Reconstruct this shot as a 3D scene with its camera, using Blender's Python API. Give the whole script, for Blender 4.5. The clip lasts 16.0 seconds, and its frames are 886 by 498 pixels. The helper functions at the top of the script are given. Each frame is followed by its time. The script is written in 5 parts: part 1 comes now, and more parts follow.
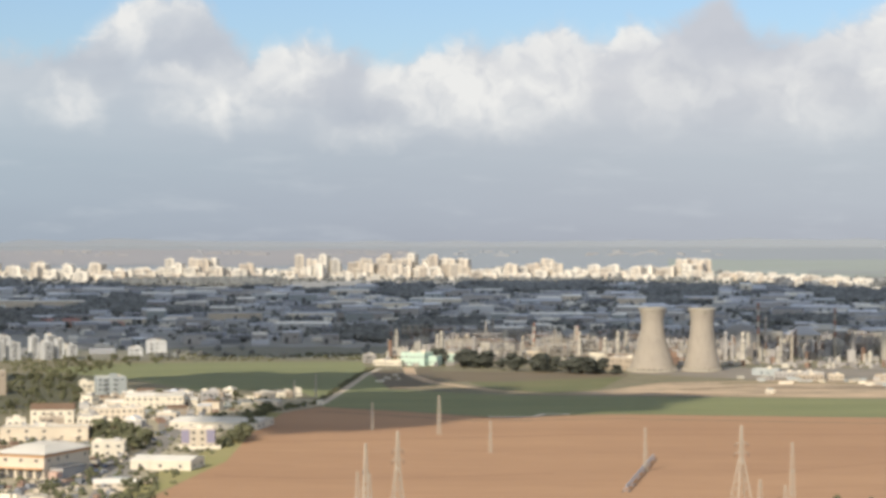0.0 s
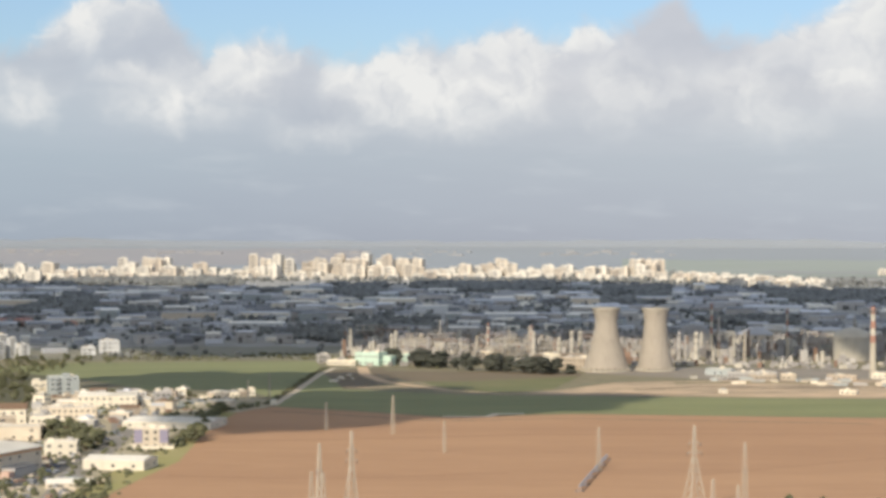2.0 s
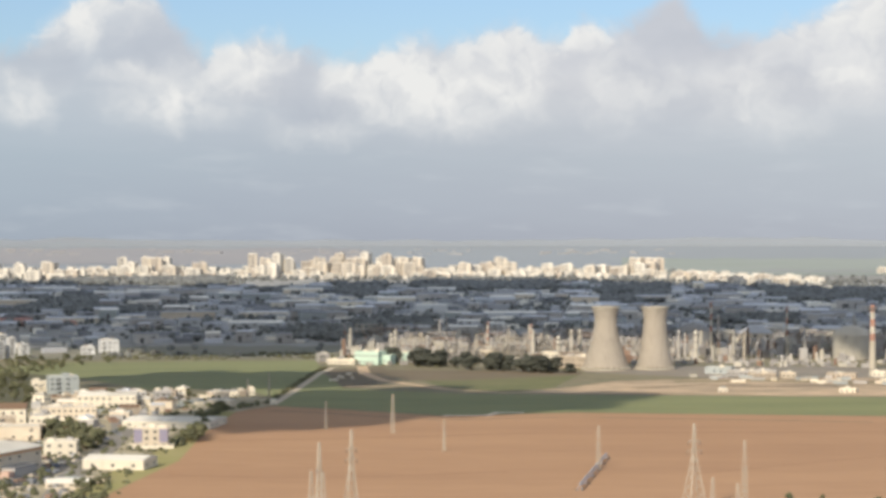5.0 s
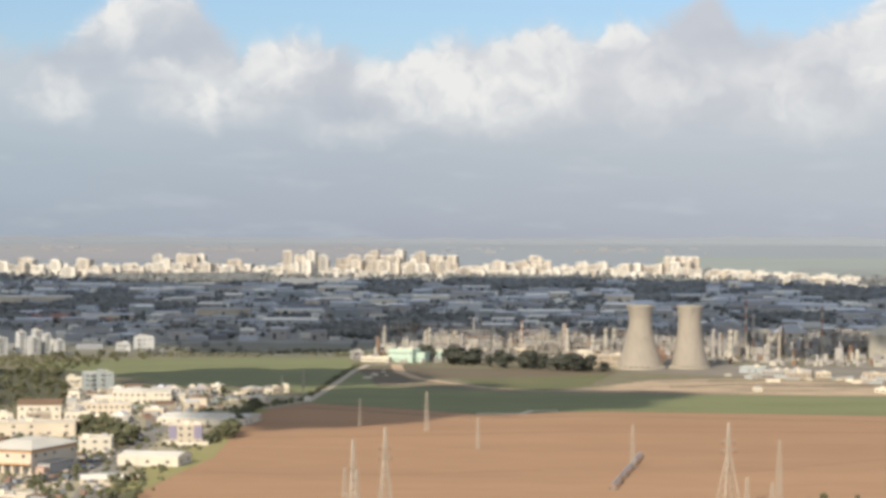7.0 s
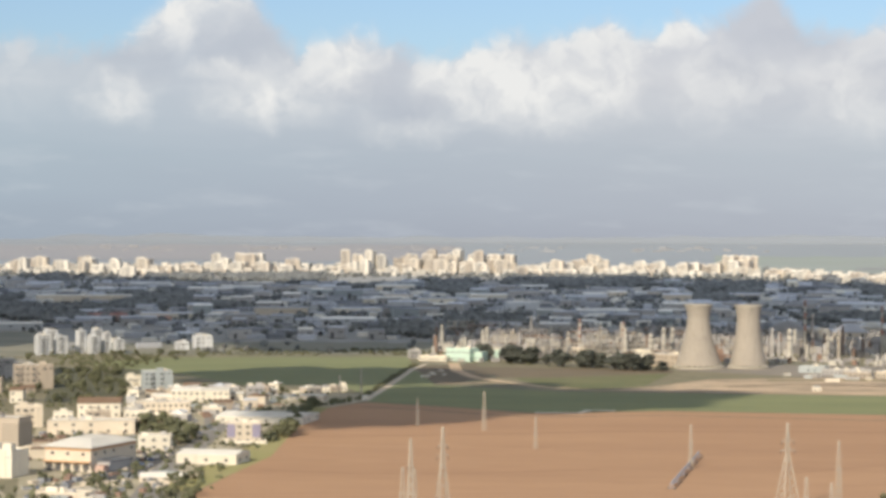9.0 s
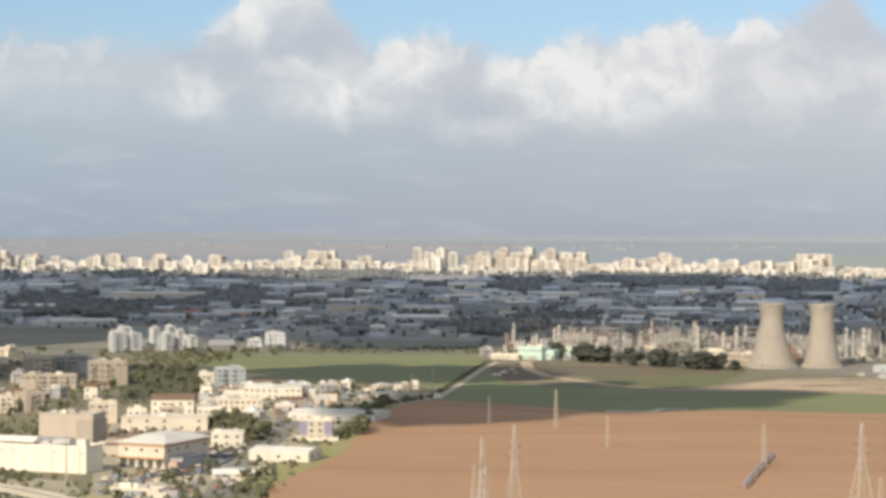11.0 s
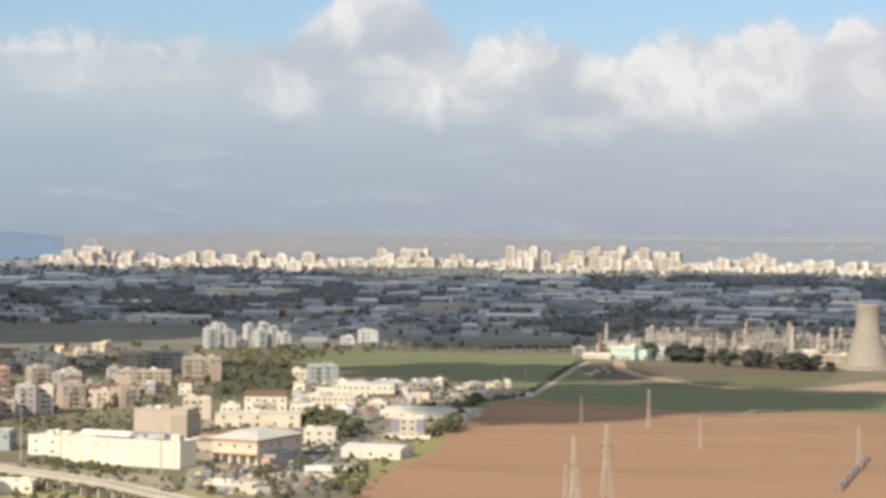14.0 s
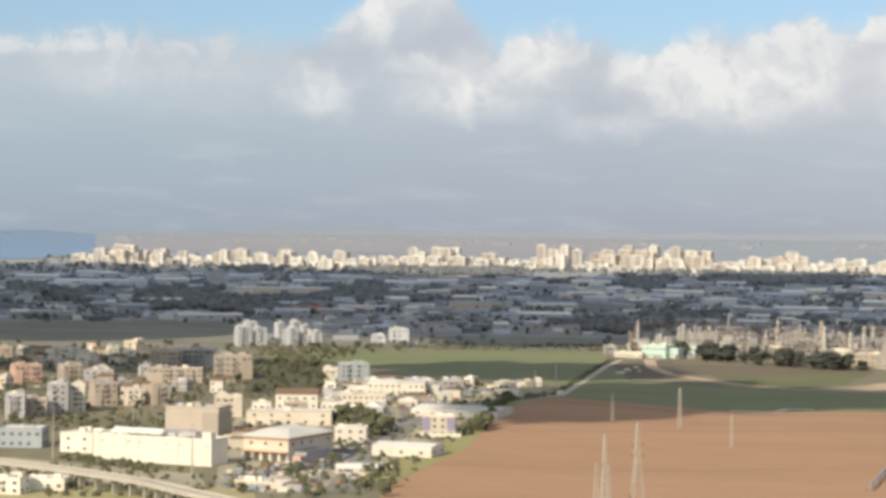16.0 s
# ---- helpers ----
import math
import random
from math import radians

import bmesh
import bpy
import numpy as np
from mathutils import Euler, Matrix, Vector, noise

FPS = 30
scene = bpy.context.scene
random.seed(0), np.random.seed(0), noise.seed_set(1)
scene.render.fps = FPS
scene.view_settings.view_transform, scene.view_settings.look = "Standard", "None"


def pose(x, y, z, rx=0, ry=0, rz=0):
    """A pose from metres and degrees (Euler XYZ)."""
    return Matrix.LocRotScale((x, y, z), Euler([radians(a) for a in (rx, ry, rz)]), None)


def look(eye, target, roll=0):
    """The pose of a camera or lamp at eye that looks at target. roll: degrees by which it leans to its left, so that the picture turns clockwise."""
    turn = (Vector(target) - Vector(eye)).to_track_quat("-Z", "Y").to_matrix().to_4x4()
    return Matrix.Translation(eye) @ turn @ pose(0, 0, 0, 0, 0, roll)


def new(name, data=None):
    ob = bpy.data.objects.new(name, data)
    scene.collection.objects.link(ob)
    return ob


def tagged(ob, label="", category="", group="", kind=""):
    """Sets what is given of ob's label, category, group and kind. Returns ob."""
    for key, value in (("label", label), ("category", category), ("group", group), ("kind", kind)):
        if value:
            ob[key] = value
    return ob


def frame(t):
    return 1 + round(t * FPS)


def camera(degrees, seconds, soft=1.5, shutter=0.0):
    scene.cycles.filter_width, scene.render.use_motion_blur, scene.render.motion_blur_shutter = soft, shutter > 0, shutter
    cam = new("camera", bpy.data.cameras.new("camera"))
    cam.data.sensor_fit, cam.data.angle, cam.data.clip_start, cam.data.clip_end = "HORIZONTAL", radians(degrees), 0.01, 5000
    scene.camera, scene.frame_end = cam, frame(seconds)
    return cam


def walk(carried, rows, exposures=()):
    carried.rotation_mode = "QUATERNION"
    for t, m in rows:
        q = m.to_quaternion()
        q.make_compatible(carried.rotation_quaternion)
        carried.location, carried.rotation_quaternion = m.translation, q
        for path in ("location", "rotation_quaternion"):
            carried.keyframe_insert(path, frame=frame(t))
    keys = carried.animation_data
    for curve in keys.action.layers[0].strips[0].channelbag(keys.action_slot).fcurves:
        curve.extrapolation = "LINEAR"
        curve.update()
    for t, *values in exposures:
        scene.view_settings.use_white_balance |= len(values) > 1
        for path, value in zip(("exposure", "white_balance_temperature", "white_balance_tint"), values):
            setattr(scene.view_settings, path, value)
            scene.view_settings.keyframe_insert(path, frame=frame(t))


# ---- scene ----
# A view from a hillside over a coastal plain: fields, a town, a refinery and a city by the sea.
cam = camera(25.25, 16.0, soft=3.65)
EYE = 120.0
PATH = [
    (0.0, -0.000, -0.065, 0.000),
    (0.5, -0.612, -0.009, 0.046),
    (1.0, -0.860, 0.016, 0.035),
    (1.5, -1.065, -0.005, 0.005),
    (2.0, -1.324, -0.071, -0.112),
    (2.5, -1.730, -0.086, -0.107),
    (3.0, -2.019, -0.069, -0.114),
    (3.5, -1.605, -0.067, 0.055),
    (6.0, -1.012, -0.117, -0.112),
    (6.5, -0.537, -0.107, -0.176),
    (7.0, -0.341, -0.160, -0.213),
    (7.5, 0.215, -0.162, -0.188),
    (8.0, 0.082, -0.180, -0.251),
    (8.5, 0.665, -0.186, -0.201),
    (9.0, 1.326, -0.192, -0.197),
    (9.2, 1.528, -0.217, -0.166),
    (11.3, 3.988, -0.262, -0.310),
    (11.5, 4.423, -0.260, -0.308),
    (12.0, 5.068, -0.243, -0.243),
    (12.5, 5.266, -0.231, -0.179),
    (13.0, 5.597, -0.259, -0.321),
    (13.5, 5.677, -0.294, -0.443),
    (14.0, 6.102, -0.319, -0.609),
    (14.5, 6.275, -0.301, -0.620),
    (15.0, 6.726, -0.338, -0.650),
    (15.5, 7.151, -0.376, -0.694),
    (16.0, 7.000, -0.379, -0.656),
]
walk(cam, [(t, pose(0, 0, EYE, 90 + pitch, roll, yaw)) for t, yaw, pitch, roll in PATH], [(0.0, -0.05), (16.0, -0.05)])

# ---- light ----
SUN_AZ, SUN_EL = 208.0, 31.0      # compass bearing with +y as north, and height, of the sun
SUN_DIR = Vector((math.sin(radians(SUN_AZ)) * math.cos(radians(SUN_EL)), math.cos(radians(SUN_AZ)) * math.cos(radians(SUN_EL)), math.sin(radians(SUN_EL))))
sun = new("sun", bpy.data.lights.new("sun", "SUN"))
sun.data.energy, sun.data.angle, sun.data.color = 4.55, radians(0.53), (1.0, 0.87, 0.69)
sun.matrix_world = look(SUN_DIR * 3000, (0, 0, 0))


class Nodes:
    """Short hand for wiring a node tree."""

    def __init__(self, tree):
        self.tree = tree
        tree.nodes.clear()

    def put(self, kind, ins=None, **props):
        n = self.tree.nodes.new(kind)
        for k, v in props.items():
            setattr(n, k, v)
        for k, v in (ins or {}).items():
            if isinstance(v, bpy.types.NodeSocket):
                self.tree.links.new(v, n.inputs[k])
            else:
                n.inputs[k].default_value = v
        return n

    def math(self, op, a, b=0.0, clamp=False):
        return self.put("ShaderNodeMath", {0: a, 1: b}, operation=op, use_clamp=clamp).outputs[0]

    def remap(self, v, a, b, c=0.0, d=1.0, smooth=True):
        return self.put("ShaderNodeMapRange", {0: v, 1: a, 2: b, 3: c, 4: d}, interpolation_type="SMOOTHSTEP" if smooth else "LINEAR").outputs[0]

    def mix(self, f, a, b, blend="MIX"):
        n = self.put("ShaderNodeMix", data_type="RGBA", blend_type=blend, clamp_factor=True)
        for k, v in ((0, f), (6, a), (7, b)):
            if isinstance(v, bpy.types.NodeSocket):
                self.tree.links.new(v, n.inputs[k])
            else:
                n.inputs[k].default_value = v if k == 0 else (*v, 1.0)
        return n.outputs[2]

    def ramp(self, v, stops, mode="EASE"):
        n = self.put("ShaderNodeValToRGB", {0: v})
        n.color_ramp.interpolation = mode
        e = n.color_ramp.elements
        while len(e) < len(stops):
            e.new(0.5)
        for s, (pos, val) in zip(e, stops):
            s.position = pos
            s.color = (val, val, val, 1) if isinstance(val, float) else (*val, 1)
        return n.outputs[0]

    def noise(self, vec, scale, detail=4.0, rough=0.55, warp=0.0):
        return self.put("ShaderNodeTexNoise", {"Vector": vec, "Scale": scale, "Detail": detail, "Roughness": rough, "Distortion": warp}).outputs[0]


def sky_world():
    """Nishita sky with a bank of cumulus over a grey haze along the horizon, all by direction."""
    w = bpy.data.worlds.new("sky")
    scene.world = w
    w.use_nodes = True
    n = Nodes(w.node_tree)
    sky = n.put("ShaderNodeTexSky", sky_type="NISHITA", sun_disc=False, sun_elevation=radians(SUN_EL), sun_rotation=radians(SUN_AZ), altitude=100.0, dust_density=1.5).outputs[0]
    blue = n.mix(1.0, sky, SKY_TINT, "MULTIPLY")
    d = n.put("ShaderNodeSeparateXYZ", {0: n.put("ShaderNodeTexCoord").outputs["Generated"]})
    az = n.math("ARCTAN2", d.outputs[0], d.outputs[1])
    el = n.math("ARCSINE", d.outputs[2])
    # degrees: bearing to the right of north, height over the horizon
    a = n.math("MULTIPLY", az, 57.2958)
    h = n.math("MULTIPLY", el, 57.2958)
    p = n.put("ShaderNodeCombineXYZ", {0: a, 1: h, 2: 0.0}).outputs[0]
    warp = n.put("ShaderNodeTexNoise", {"Vector": p, "Scale": 0.8, "Detail": 5.0, "Roughness": 0.5})
    shift = n.put("ShaderNodeVectorMath", {0: warp.outputs[1], 1: (0.5, 0.5, 0.5)}, operation="SUBTRACT").outputs[0]
    q = n.put("ShaderNodeVectorMath", {0: shift, 1: (1.9, 1.3, 0.0), 2: p}, operation="MULTIPLY_ADD").outputs[0]

    def heaps(spots):
        """How far inside a set of soft billows a direction lies."""
        total = 0.0
        for ca, ch, ra, rh, w in spots:
            v = n.put("ShaderNodeVectorMath", {0: q, 1: (0.58 / ra, 0.58 / rh, 0.0), 2: (-0.58 * ca / ra, -0.58 * ch / rh, 0.0)}, operation="MULTIPLY_ADD").outputs[0]
            dd = n.put("ShaderNodeVectorMath", {0: v, 1: v}, operation="DOT_PRODUCT").outputs["Value"]
            m = n.math("MAXIMUM", n.math("SUBTRACT", 1.0, dd), 0.0)
            total = n.put("ShaderNodeMath", {0: n.math("MULTIPLY", m, m), 1: w, 2: total}, operation="MULTIPLY_ADD").outputs[0]
        return total

    billow = n.noise(q, 1.3, 5.0, 0.52)
    fine = n.math("SUBTRACT", billow, 0.5)
    bright = n.math("ADD", heaps(LIT_WEST), heaps(LIT_EAST))
    lit = n.math("MULTIPLY", bright, n.math("ADD", n.math("MULTIPLY", fine, 2.0), 0.66), clamp=True)
    shade = n.math("MULTIPLY", heaps(SHADED), n.math("ADD", n.math("MULTIPLY", fine, -1.5), 0.8), clamp=True)
    tops = n.math("MULTIPLY", n.ramp(n.remap(a, -21.0, 21.0, smooth=False), TOPS, "LINEAR"), 10.0)
    wob = n.math("ADD", n.math("MULTIPLY", fine, 1.1), n.math("MULTIPLY", n.math("SUBTRACT", n.noise(p, 3.2, 3.0), 0.5), 0.35))
    under = n.math("SUBTRACT", n.math("ADD", tops, wob), h)
    mask = n.mix(lit, n.remap(under, -0.45, 0.5), n.remap(under, -0.12, 0.22))
    # a thin bright edge where the heaps stand against the blue
    edge = n.math("MULTIPLY", n.math("MULTIPLY", n.remap(under, 0.9, 0.1), n.remap(billow, 0.42, 0.58)), 0.35)
    lit = n.math("ADD", lit, n.math("MULTIPLY", edge, n.remap(bright, 0.0, 0.35)), clamp=True)
    soft = n.noise(n.put("ShaderNodeVectorMath", {0: p, 1: (0.12, 0.7, 1.0)}, operation="MULTIPLY").outputs[0], 1.6, 4.0)
    wisp = n.noise(n.put("ShaderNodeVectorMath", {0: p, 1: (0.35, 1.6, 1.0)}, operation="MULTIPLY").outputs[0], 0.9, 4.0)
    grey = n.ramp(n.remap(n.math("ADD", h, n.math("MULTIPLY", n.math("SUBTRACT", soft, 0.5), 1.0)), -1.0, 6.0, smooth=False), HAZE, "LINEAR")
    grey = n.mix(1.0, grey, n.ramp(n.remap(a, -21.0, 21.0, smooth=False), [(0.1, (0.92, 0.98, 1.0)), (0.4, (0.99, 0.99, 1.0)), (0.6, (1.06, 1.03, 1.02)), (0.85, (1.14, 1.10, 1.07))], "LINEAR"), "MULTIPLY")
    grey = n.mix(n.math("MULTIPLY", n.remap(wisp, 0.5, 0.72), 0.22), grey, (0.66, 0.70, 0.74))
    body = n.mix(lit, grey, CLOUD_LIT)
    body = n.mix(n.math("MULTIPLY", shade, 0.72), body, CLOUD_DARK)
    # broken cloud goes on overhead
    d3 = n.put("ShaderNodeVectorMath", {0: n.put("ShaderNodeTexCoord").outputs["Generated"], 1: (1.0, 1.0, 1.6)}, operation="MULTIPLY").outputs[0]
    high = n.math("MULTIPLY", n.remap(n.noise(d3, 2.6, 6.0, 0.6), 0.36, 0.58), n.remap(h, 9.0, 22.0))
    mask = n.math("MAXIMUM", mask, high)
    body = n.mix(high, body, OVERHEAD)
    out = n.mix(mask, blue, n.mix(1.0, body, (1 / SKY, 1 / SKY, 1 / SKY), "MULTIPLY"))
    bg = n.put("ShaderNodeBackground", {0: out, 1: SKY})
    n.put("ShaderNodeOutputWorld", {0: bg.outputs[0]})


SKY = 0.1
SKY_TINT = (1.08, 1.20, 1.38)
OVERHEAD = (0.85, 0.92, 1.03)
CLOUD_LIT, CLOUD_DARK = (0.87, 0.87, 0.855), (0.47, 0.505, 0.575)
HAZE = [(0.0, (0.39, 0.425, 0.485)), (0.16, (0.40, 0.44, 0.505)), (0.30, (0.435, 0.485, 0.55)), (0.5, (0.47, 0.53, 0.59)), (0.66, (0.53, 0.58, 0.635)), (0.8, (0.575, 0.61, 0.66)), (1.0, (0.58, 0.62, 0.68))]
# upper edge of the cloud bank: bearing and height in degrees
EDGE = [(-19.6, 5.44), (-17.5, 5.72), (-15.0, 5.68), (-12.5, 5.55), (-10.9, 5.44), (-10.2, 6.0), (-9.3, 6.82), (-8.45, 7.38), (-7.0, 7.27), (-6.4, 6.37), (-5.5, 5.47), (-4.8, 5.75), (-4.04, 6.08), (-2.9, 5.75), (-1.9, 5.26), (-1.1, 5.41), (0.89, 5.97), (1.76, 5.83), (3.4, 6.46), (4.3, 5.97), (4.9, 6.03), (5.4, 6.57), (6.1, 6.2), (7.0, 6.48), (8.0, 7.38), (8.9, 6.14), (10.5, 5.97), (12.3, 6.7), (13.1, 7.15), (14.0, 7.83)]
TOPS = [((b + 21.0) / 42.0, e / 10.0) for b, e in EDGE]
# billows: bearing, height, half width, half height, weight
LIT_WEST = [(-8.56, 6.65, 1.46, 0.84, 0.75), (-9.31, 6.03, 0.9, 0.56, 0.6), (-7.79, 4.98, 0.84, 0.23, 0.8), (-4.04, 5.52, 0.96, 0.68, 0.95), (-5.37, 4.57, 1.69, 0.84, 0.8), (-7.03, 4.06, 1.24, 0.56, 0.7), (-1.25, 5.02, 0.79, 0.56, 0.6), (-2.26, 3.33, 1.24, 0.36, 0.6), (-10.61, 4.23, 0.9, 0.56, 0.35), (-17.14, 4.93, 1.24, 1.01, 0.4), (-18.87, 5.32, 1.35, 0.32, 0.5), (-14.39, 4.82, 2.14, 1.01, 0.3), (-10.72, 4.09, 0.84, 0.62, 0.7)]
LIT_EAST = [(-0.35, 4.62, 1.35, 0.96, 0.85), (0.94, 5.18, 1.01, 0.96, 0.75), (1.11, 4.12, 1.46, 0.79, 0.6), (3.44, 5.58, 1.35, 1.07, 0.95), (2.88, 4.34, 1.69, 0.9, 0.65), (5.41, 6.16, 0.68, 0.41, 1.0), (6.25, 4.57, 0.9, 1.01, 0.85), (7.81, 4.51, 0.84, 0.62, 0.55), (10.03, 4.57, 1.07, 0.79, 0.8), (12.77, 5.69, 1.91, 1.07, 0.8), (13.85, 6.59, 1.13, 1.01, 1.0), (12.98, 4.51, 1.01, 0.56, 0.75), (10.69, 3.67, 1.46, 0.56, 0.4)]
SHADED = [(-7.14, 5.69, 1.24, 0.68, 0.6), (-3.6, 4.34, 0.79, 0.62, 0.4), (-2.2, 3.89, 0.84, 0.41, 0.75), (7.14, 4.9, 1.13, 0.45, 0.5), (9.03, 5.75, 1.69, 0.51, 0.4), (11.46, 4.54, 1.24, 0.45, 0.55), (14.23, 5.92, 0.84, 0.84, 0.5), (8.04, 6.48, 1.35, 0.68, 0.5), (7.92, 3.89, 1.58, 0.56, 0.35), (-10.16, 5.27, 0.9, 0.56, 0.6), (-15.06, 5.61, 1.35, 0.34, 0.35)]
sky_world()


# ---- materials ----
def surface(name, colour, colour_b=None, rough=0.85, scale=0.08, fine=1.2, amount=0.5, bump=0.0, vary=0.0, metal=0.0, stretch=(1, 1, 1), streak=0.0):
    """A procedural surface: two scales of stain between two colours, a little random from piece to piece, and relief."""
    m = bpy.data.materials.new(name)
    m.use_nodes = True
    n = Nodes(m.node_tree)
    geo = n.put("ShaderNodeNewGeometry").outputs["Position"]
    pos = n.put("ShaderNodeVectorMath", {0: geo, 1: stretch}, operation="MULTIPLY").outputs[0]
    big, small = n.noise(pos, scale, 4.0), n.noise(pos, fine, 3.0)
    f = n.remap(n.math("ADD", n.math("MULTIPLY", big, 0.65), n.math("MULTIPLY", small, 0.35)), 0.5 - 0.28, 0.5 + 0.28)
    b = colour_b or tuple(c * 0.72 for c in colour)
    col = n.mix(n.math("MULTIPLY", f, amount * 2, clamp=True), colour, b)
    if streak:
        runs = n.noise(n.put("ShaderNodeVectorMath", {0: geo, 1: (0.5, 0.5, 0.03)}, operation="MULTIPLY").outputs[0], 1.0, 3.0)
        col = n.mix(n.math("MULTIPLY", n.remap(runs, 0.5, 0.75), streak), col, tuple(c * 0.45 for c in b))
    if vary:
        obj = n.put("ShaderNodeObjectInfo").outputs["Random"]
        isl = n.put("ShaderNodeNewGeometry").outputs["Random Per Island"]
        r = n.math("FRACT", n.math("ADD", obj, isl))
        k = n.remap(r, 0.0, 1.0, 1.0 - vary, 1.0 + vary, smooth=False)
        col = n.mix(1.0, col, n.put("ShaderNodeCombineColor", {0: k, 1: k, 2: k}).outputs[0], "MULTIPLY")
    s = n.put("ShaderNodeBsdfPrincipled", {"Base Color": col, "Roughness": rough, "Metallic": metal})
    if bump:
        bp = n.put("ShaderNodeBump", {"Height": small, "Strength": bump, "Distance": 0.3})
        n.tree.links.new(bp.outputs[0], s.inputs["Normal"])
    n.put("ShaderNodeOutputMaterial", {0: s.outputs[0]})
    return m


SOIL = surface("ploughed_soil", (0.462, 0.281, 0.157), (0.355, 0.205, 0.114), 0.95, 0.012, 0.12, 0.5, 0.3, stretch=(0.22, 1.0, 1))
SOIL_PALE = surface("pale_soil", (0.50, 0.32, 0.19), (0.42, 0.25, 0.14), 0.95, 0.03, 0.2, 0.5)
SOIL_MID = surface("darker_soil", (0.36, 0.205, 0.115), (0.30, 0.165, 0.09), 0.95, 0.03, 0.2, 0.5)
SOIL_DARK = surface("dark_soil", (0.20, 0.155, 0.10), (0.15, 0.125, 0.08), 0.95, 0.02, 0.3, 0.5, 0.3)
CROP = surface("green_crop", (0.248, 0.262, 0.118), (0.175, 0.198, 0.085), 0.9, 0.015, 0.3, 0.5, 0.3, stretch=(0.4, 1.5, 1))
GRASS = surface("rough_grass", (0.30, 0.295, 0.105), (0.36, 0.315, 0.15), 0.95, 0.02, 0.2, 0.5, 0.3)
OLIVE = surface("dry_grass", (0.20, 0.19, 0.09), (0.12, 0.14, 0.05), 0.95, 0.02, 0.2, 0.5, 0.3)
# scrub greyed in colour, the dullness of cloud shade painted in
SCRUB = surface("shade_dulled_scrub", (0.30, 0.28, 0.215), (0.15, 0.155, 0.115), 0.95, 0.012, 0.15, 0.5, 0.3, stretch=(0.5, 1.5, 1))
BANK = surface("dry_bank", (0.46, 0.40, 0.225), (0.34, 0.315, 0.14), 0.95, 0.03, 0.25, 0.5, 0.3)
SANDMIX = surface("mottled_sandy_ground", (0.72, 0.54, 0.365), (0.27, 0.22, 0.16), 0.95, 0.03, 0.12, 0.58, 0.3, stretch=(0.3, 0.7, 1))
APRON = surface("dusty_plant_ground", (0.33, 0.29, 0.24), (0.19, 0.175, 0.15), 0.95, 0.02, 0.15, 0.5, 0.2, stretch=(0.5, 1.0, 1))
TRACK = surface("pale_dirt", (0.66, 0.58, 0.46), (0.52, 0.45, 0.35), 0.95, 0.05, 0.4, 0.5, 0.2)
SAND = surface("sandy_earth", (0.66, 0.50, 0.335), (0.47, 0.35, 0.23), 0.95, 0.03, 0.3, 0.5, 0.2)
PLAIN = surface("town_ground", (0.152, 0.146, 0.085), (0.285, 0.25, 0.165), 0.95, 0.01, 0.08, 0.5)
# far plain with the distance haze mixed into its base colour
FAR = surface("far_plain_haze_tint", (0.265, 0.29, 0.31), (0.245, 0.27, 0.285), 0.95, 0.004, 0.02, 0.5, stretch=(0.3, 1, 1))
# belt ground lightened and greyed: haze and shade tint put into the colour
BELT = surface("belt_ground_haze_lift", (0.26, 0.26, 0.24), (0.33, 0.32, 0.295), 0.95, 0.008, 0.05, 0.5)
# dark olive under the tree plot, shade included in the colour
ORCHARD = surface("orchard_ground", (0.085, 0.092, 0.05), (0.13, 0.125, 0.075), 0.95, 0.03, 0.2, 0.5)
# brown slope greyed in its base colour to stand for distance haze
RIDGE = surface("haze_tinted_ridge", (0.29, 0.28, 0.28), (0.255, 0.26, 0.27), 0.95, 0.005, 0.03, 0.5)
# far green paled towards grey: the haze is part of the colour
PALEGREEN = surface("haze_paled_fields", (0.25, 0.285, 0.24), (0.29, 0.31, 0.285), 0.95, 0.006, 0.03, 0.5, stretch=(0.2, 1, 1))
# ridge colour chosen near the horizon sky, haze painted in
HILL = surface("haze_painted_hills", (0.275, 0.305, 0.345), (0.26, 0.29, 0.325), 0.95, 0.003, 0.01, 0.5)
SEA = surface("sea_water", (0.14, 0.175, 0.195), (0.16, 0.195, 0.215), 0.2, 0.004, 0.03, 0.5, stretch=(0.4, 1, 1))
ASPHALT = surface("asphalt", (0.07, 0.07, 0.075), (0.11, 0.11, 0.11), 0.9, 0.05, 0.5)
ROADPALE = surface("worn_asphalt", (0.30, 0.28, 0.25), (0.22, 0.21, 0.19), 0.9, 0.04, 0.3, 0.5)
YARD = surface("dusty_yard", (0.50, 0.445, 0.335), (0.29, 0.265, 0.175), 0.95, 0.03, 0.15, 0.5, 0.2)
CONCRETE = surface("concrete", (0.52, 0.475, 0.39), (0.42, 0.385, 0.32), 0.9, 0.06, 0.6, 0.5, 0.1, streak=0.25)
SHELL = surface("tower_concrete", (0.405, 0.36, 0.305), (0.335, 0.30, 0.255), 0.92, 0.06, 0.5, 0.5, 0.1, streak=0.35)
WHITE = surface("white_render", (0.80, 0.735, 0.605), (0.66, 0.60, 0.485), 0.85, 0.08, 0.7, 0.4, vary=0.10, streak=0.2)
CREAM = surface("cream_render", (0.68, 0.60, 0.48), (0.56, 0.48, 0.37), 0.85, 0.08, 0.7, 0.4, vary=0.15, streak=0.2)
BEIGE = surface("beige_stone", (0.47, 0.40, 0.32), (0.39, 0.33, 0.26), 0.9, 0.08, 0.7, 0.4, vary=0.15, streak=0.2)
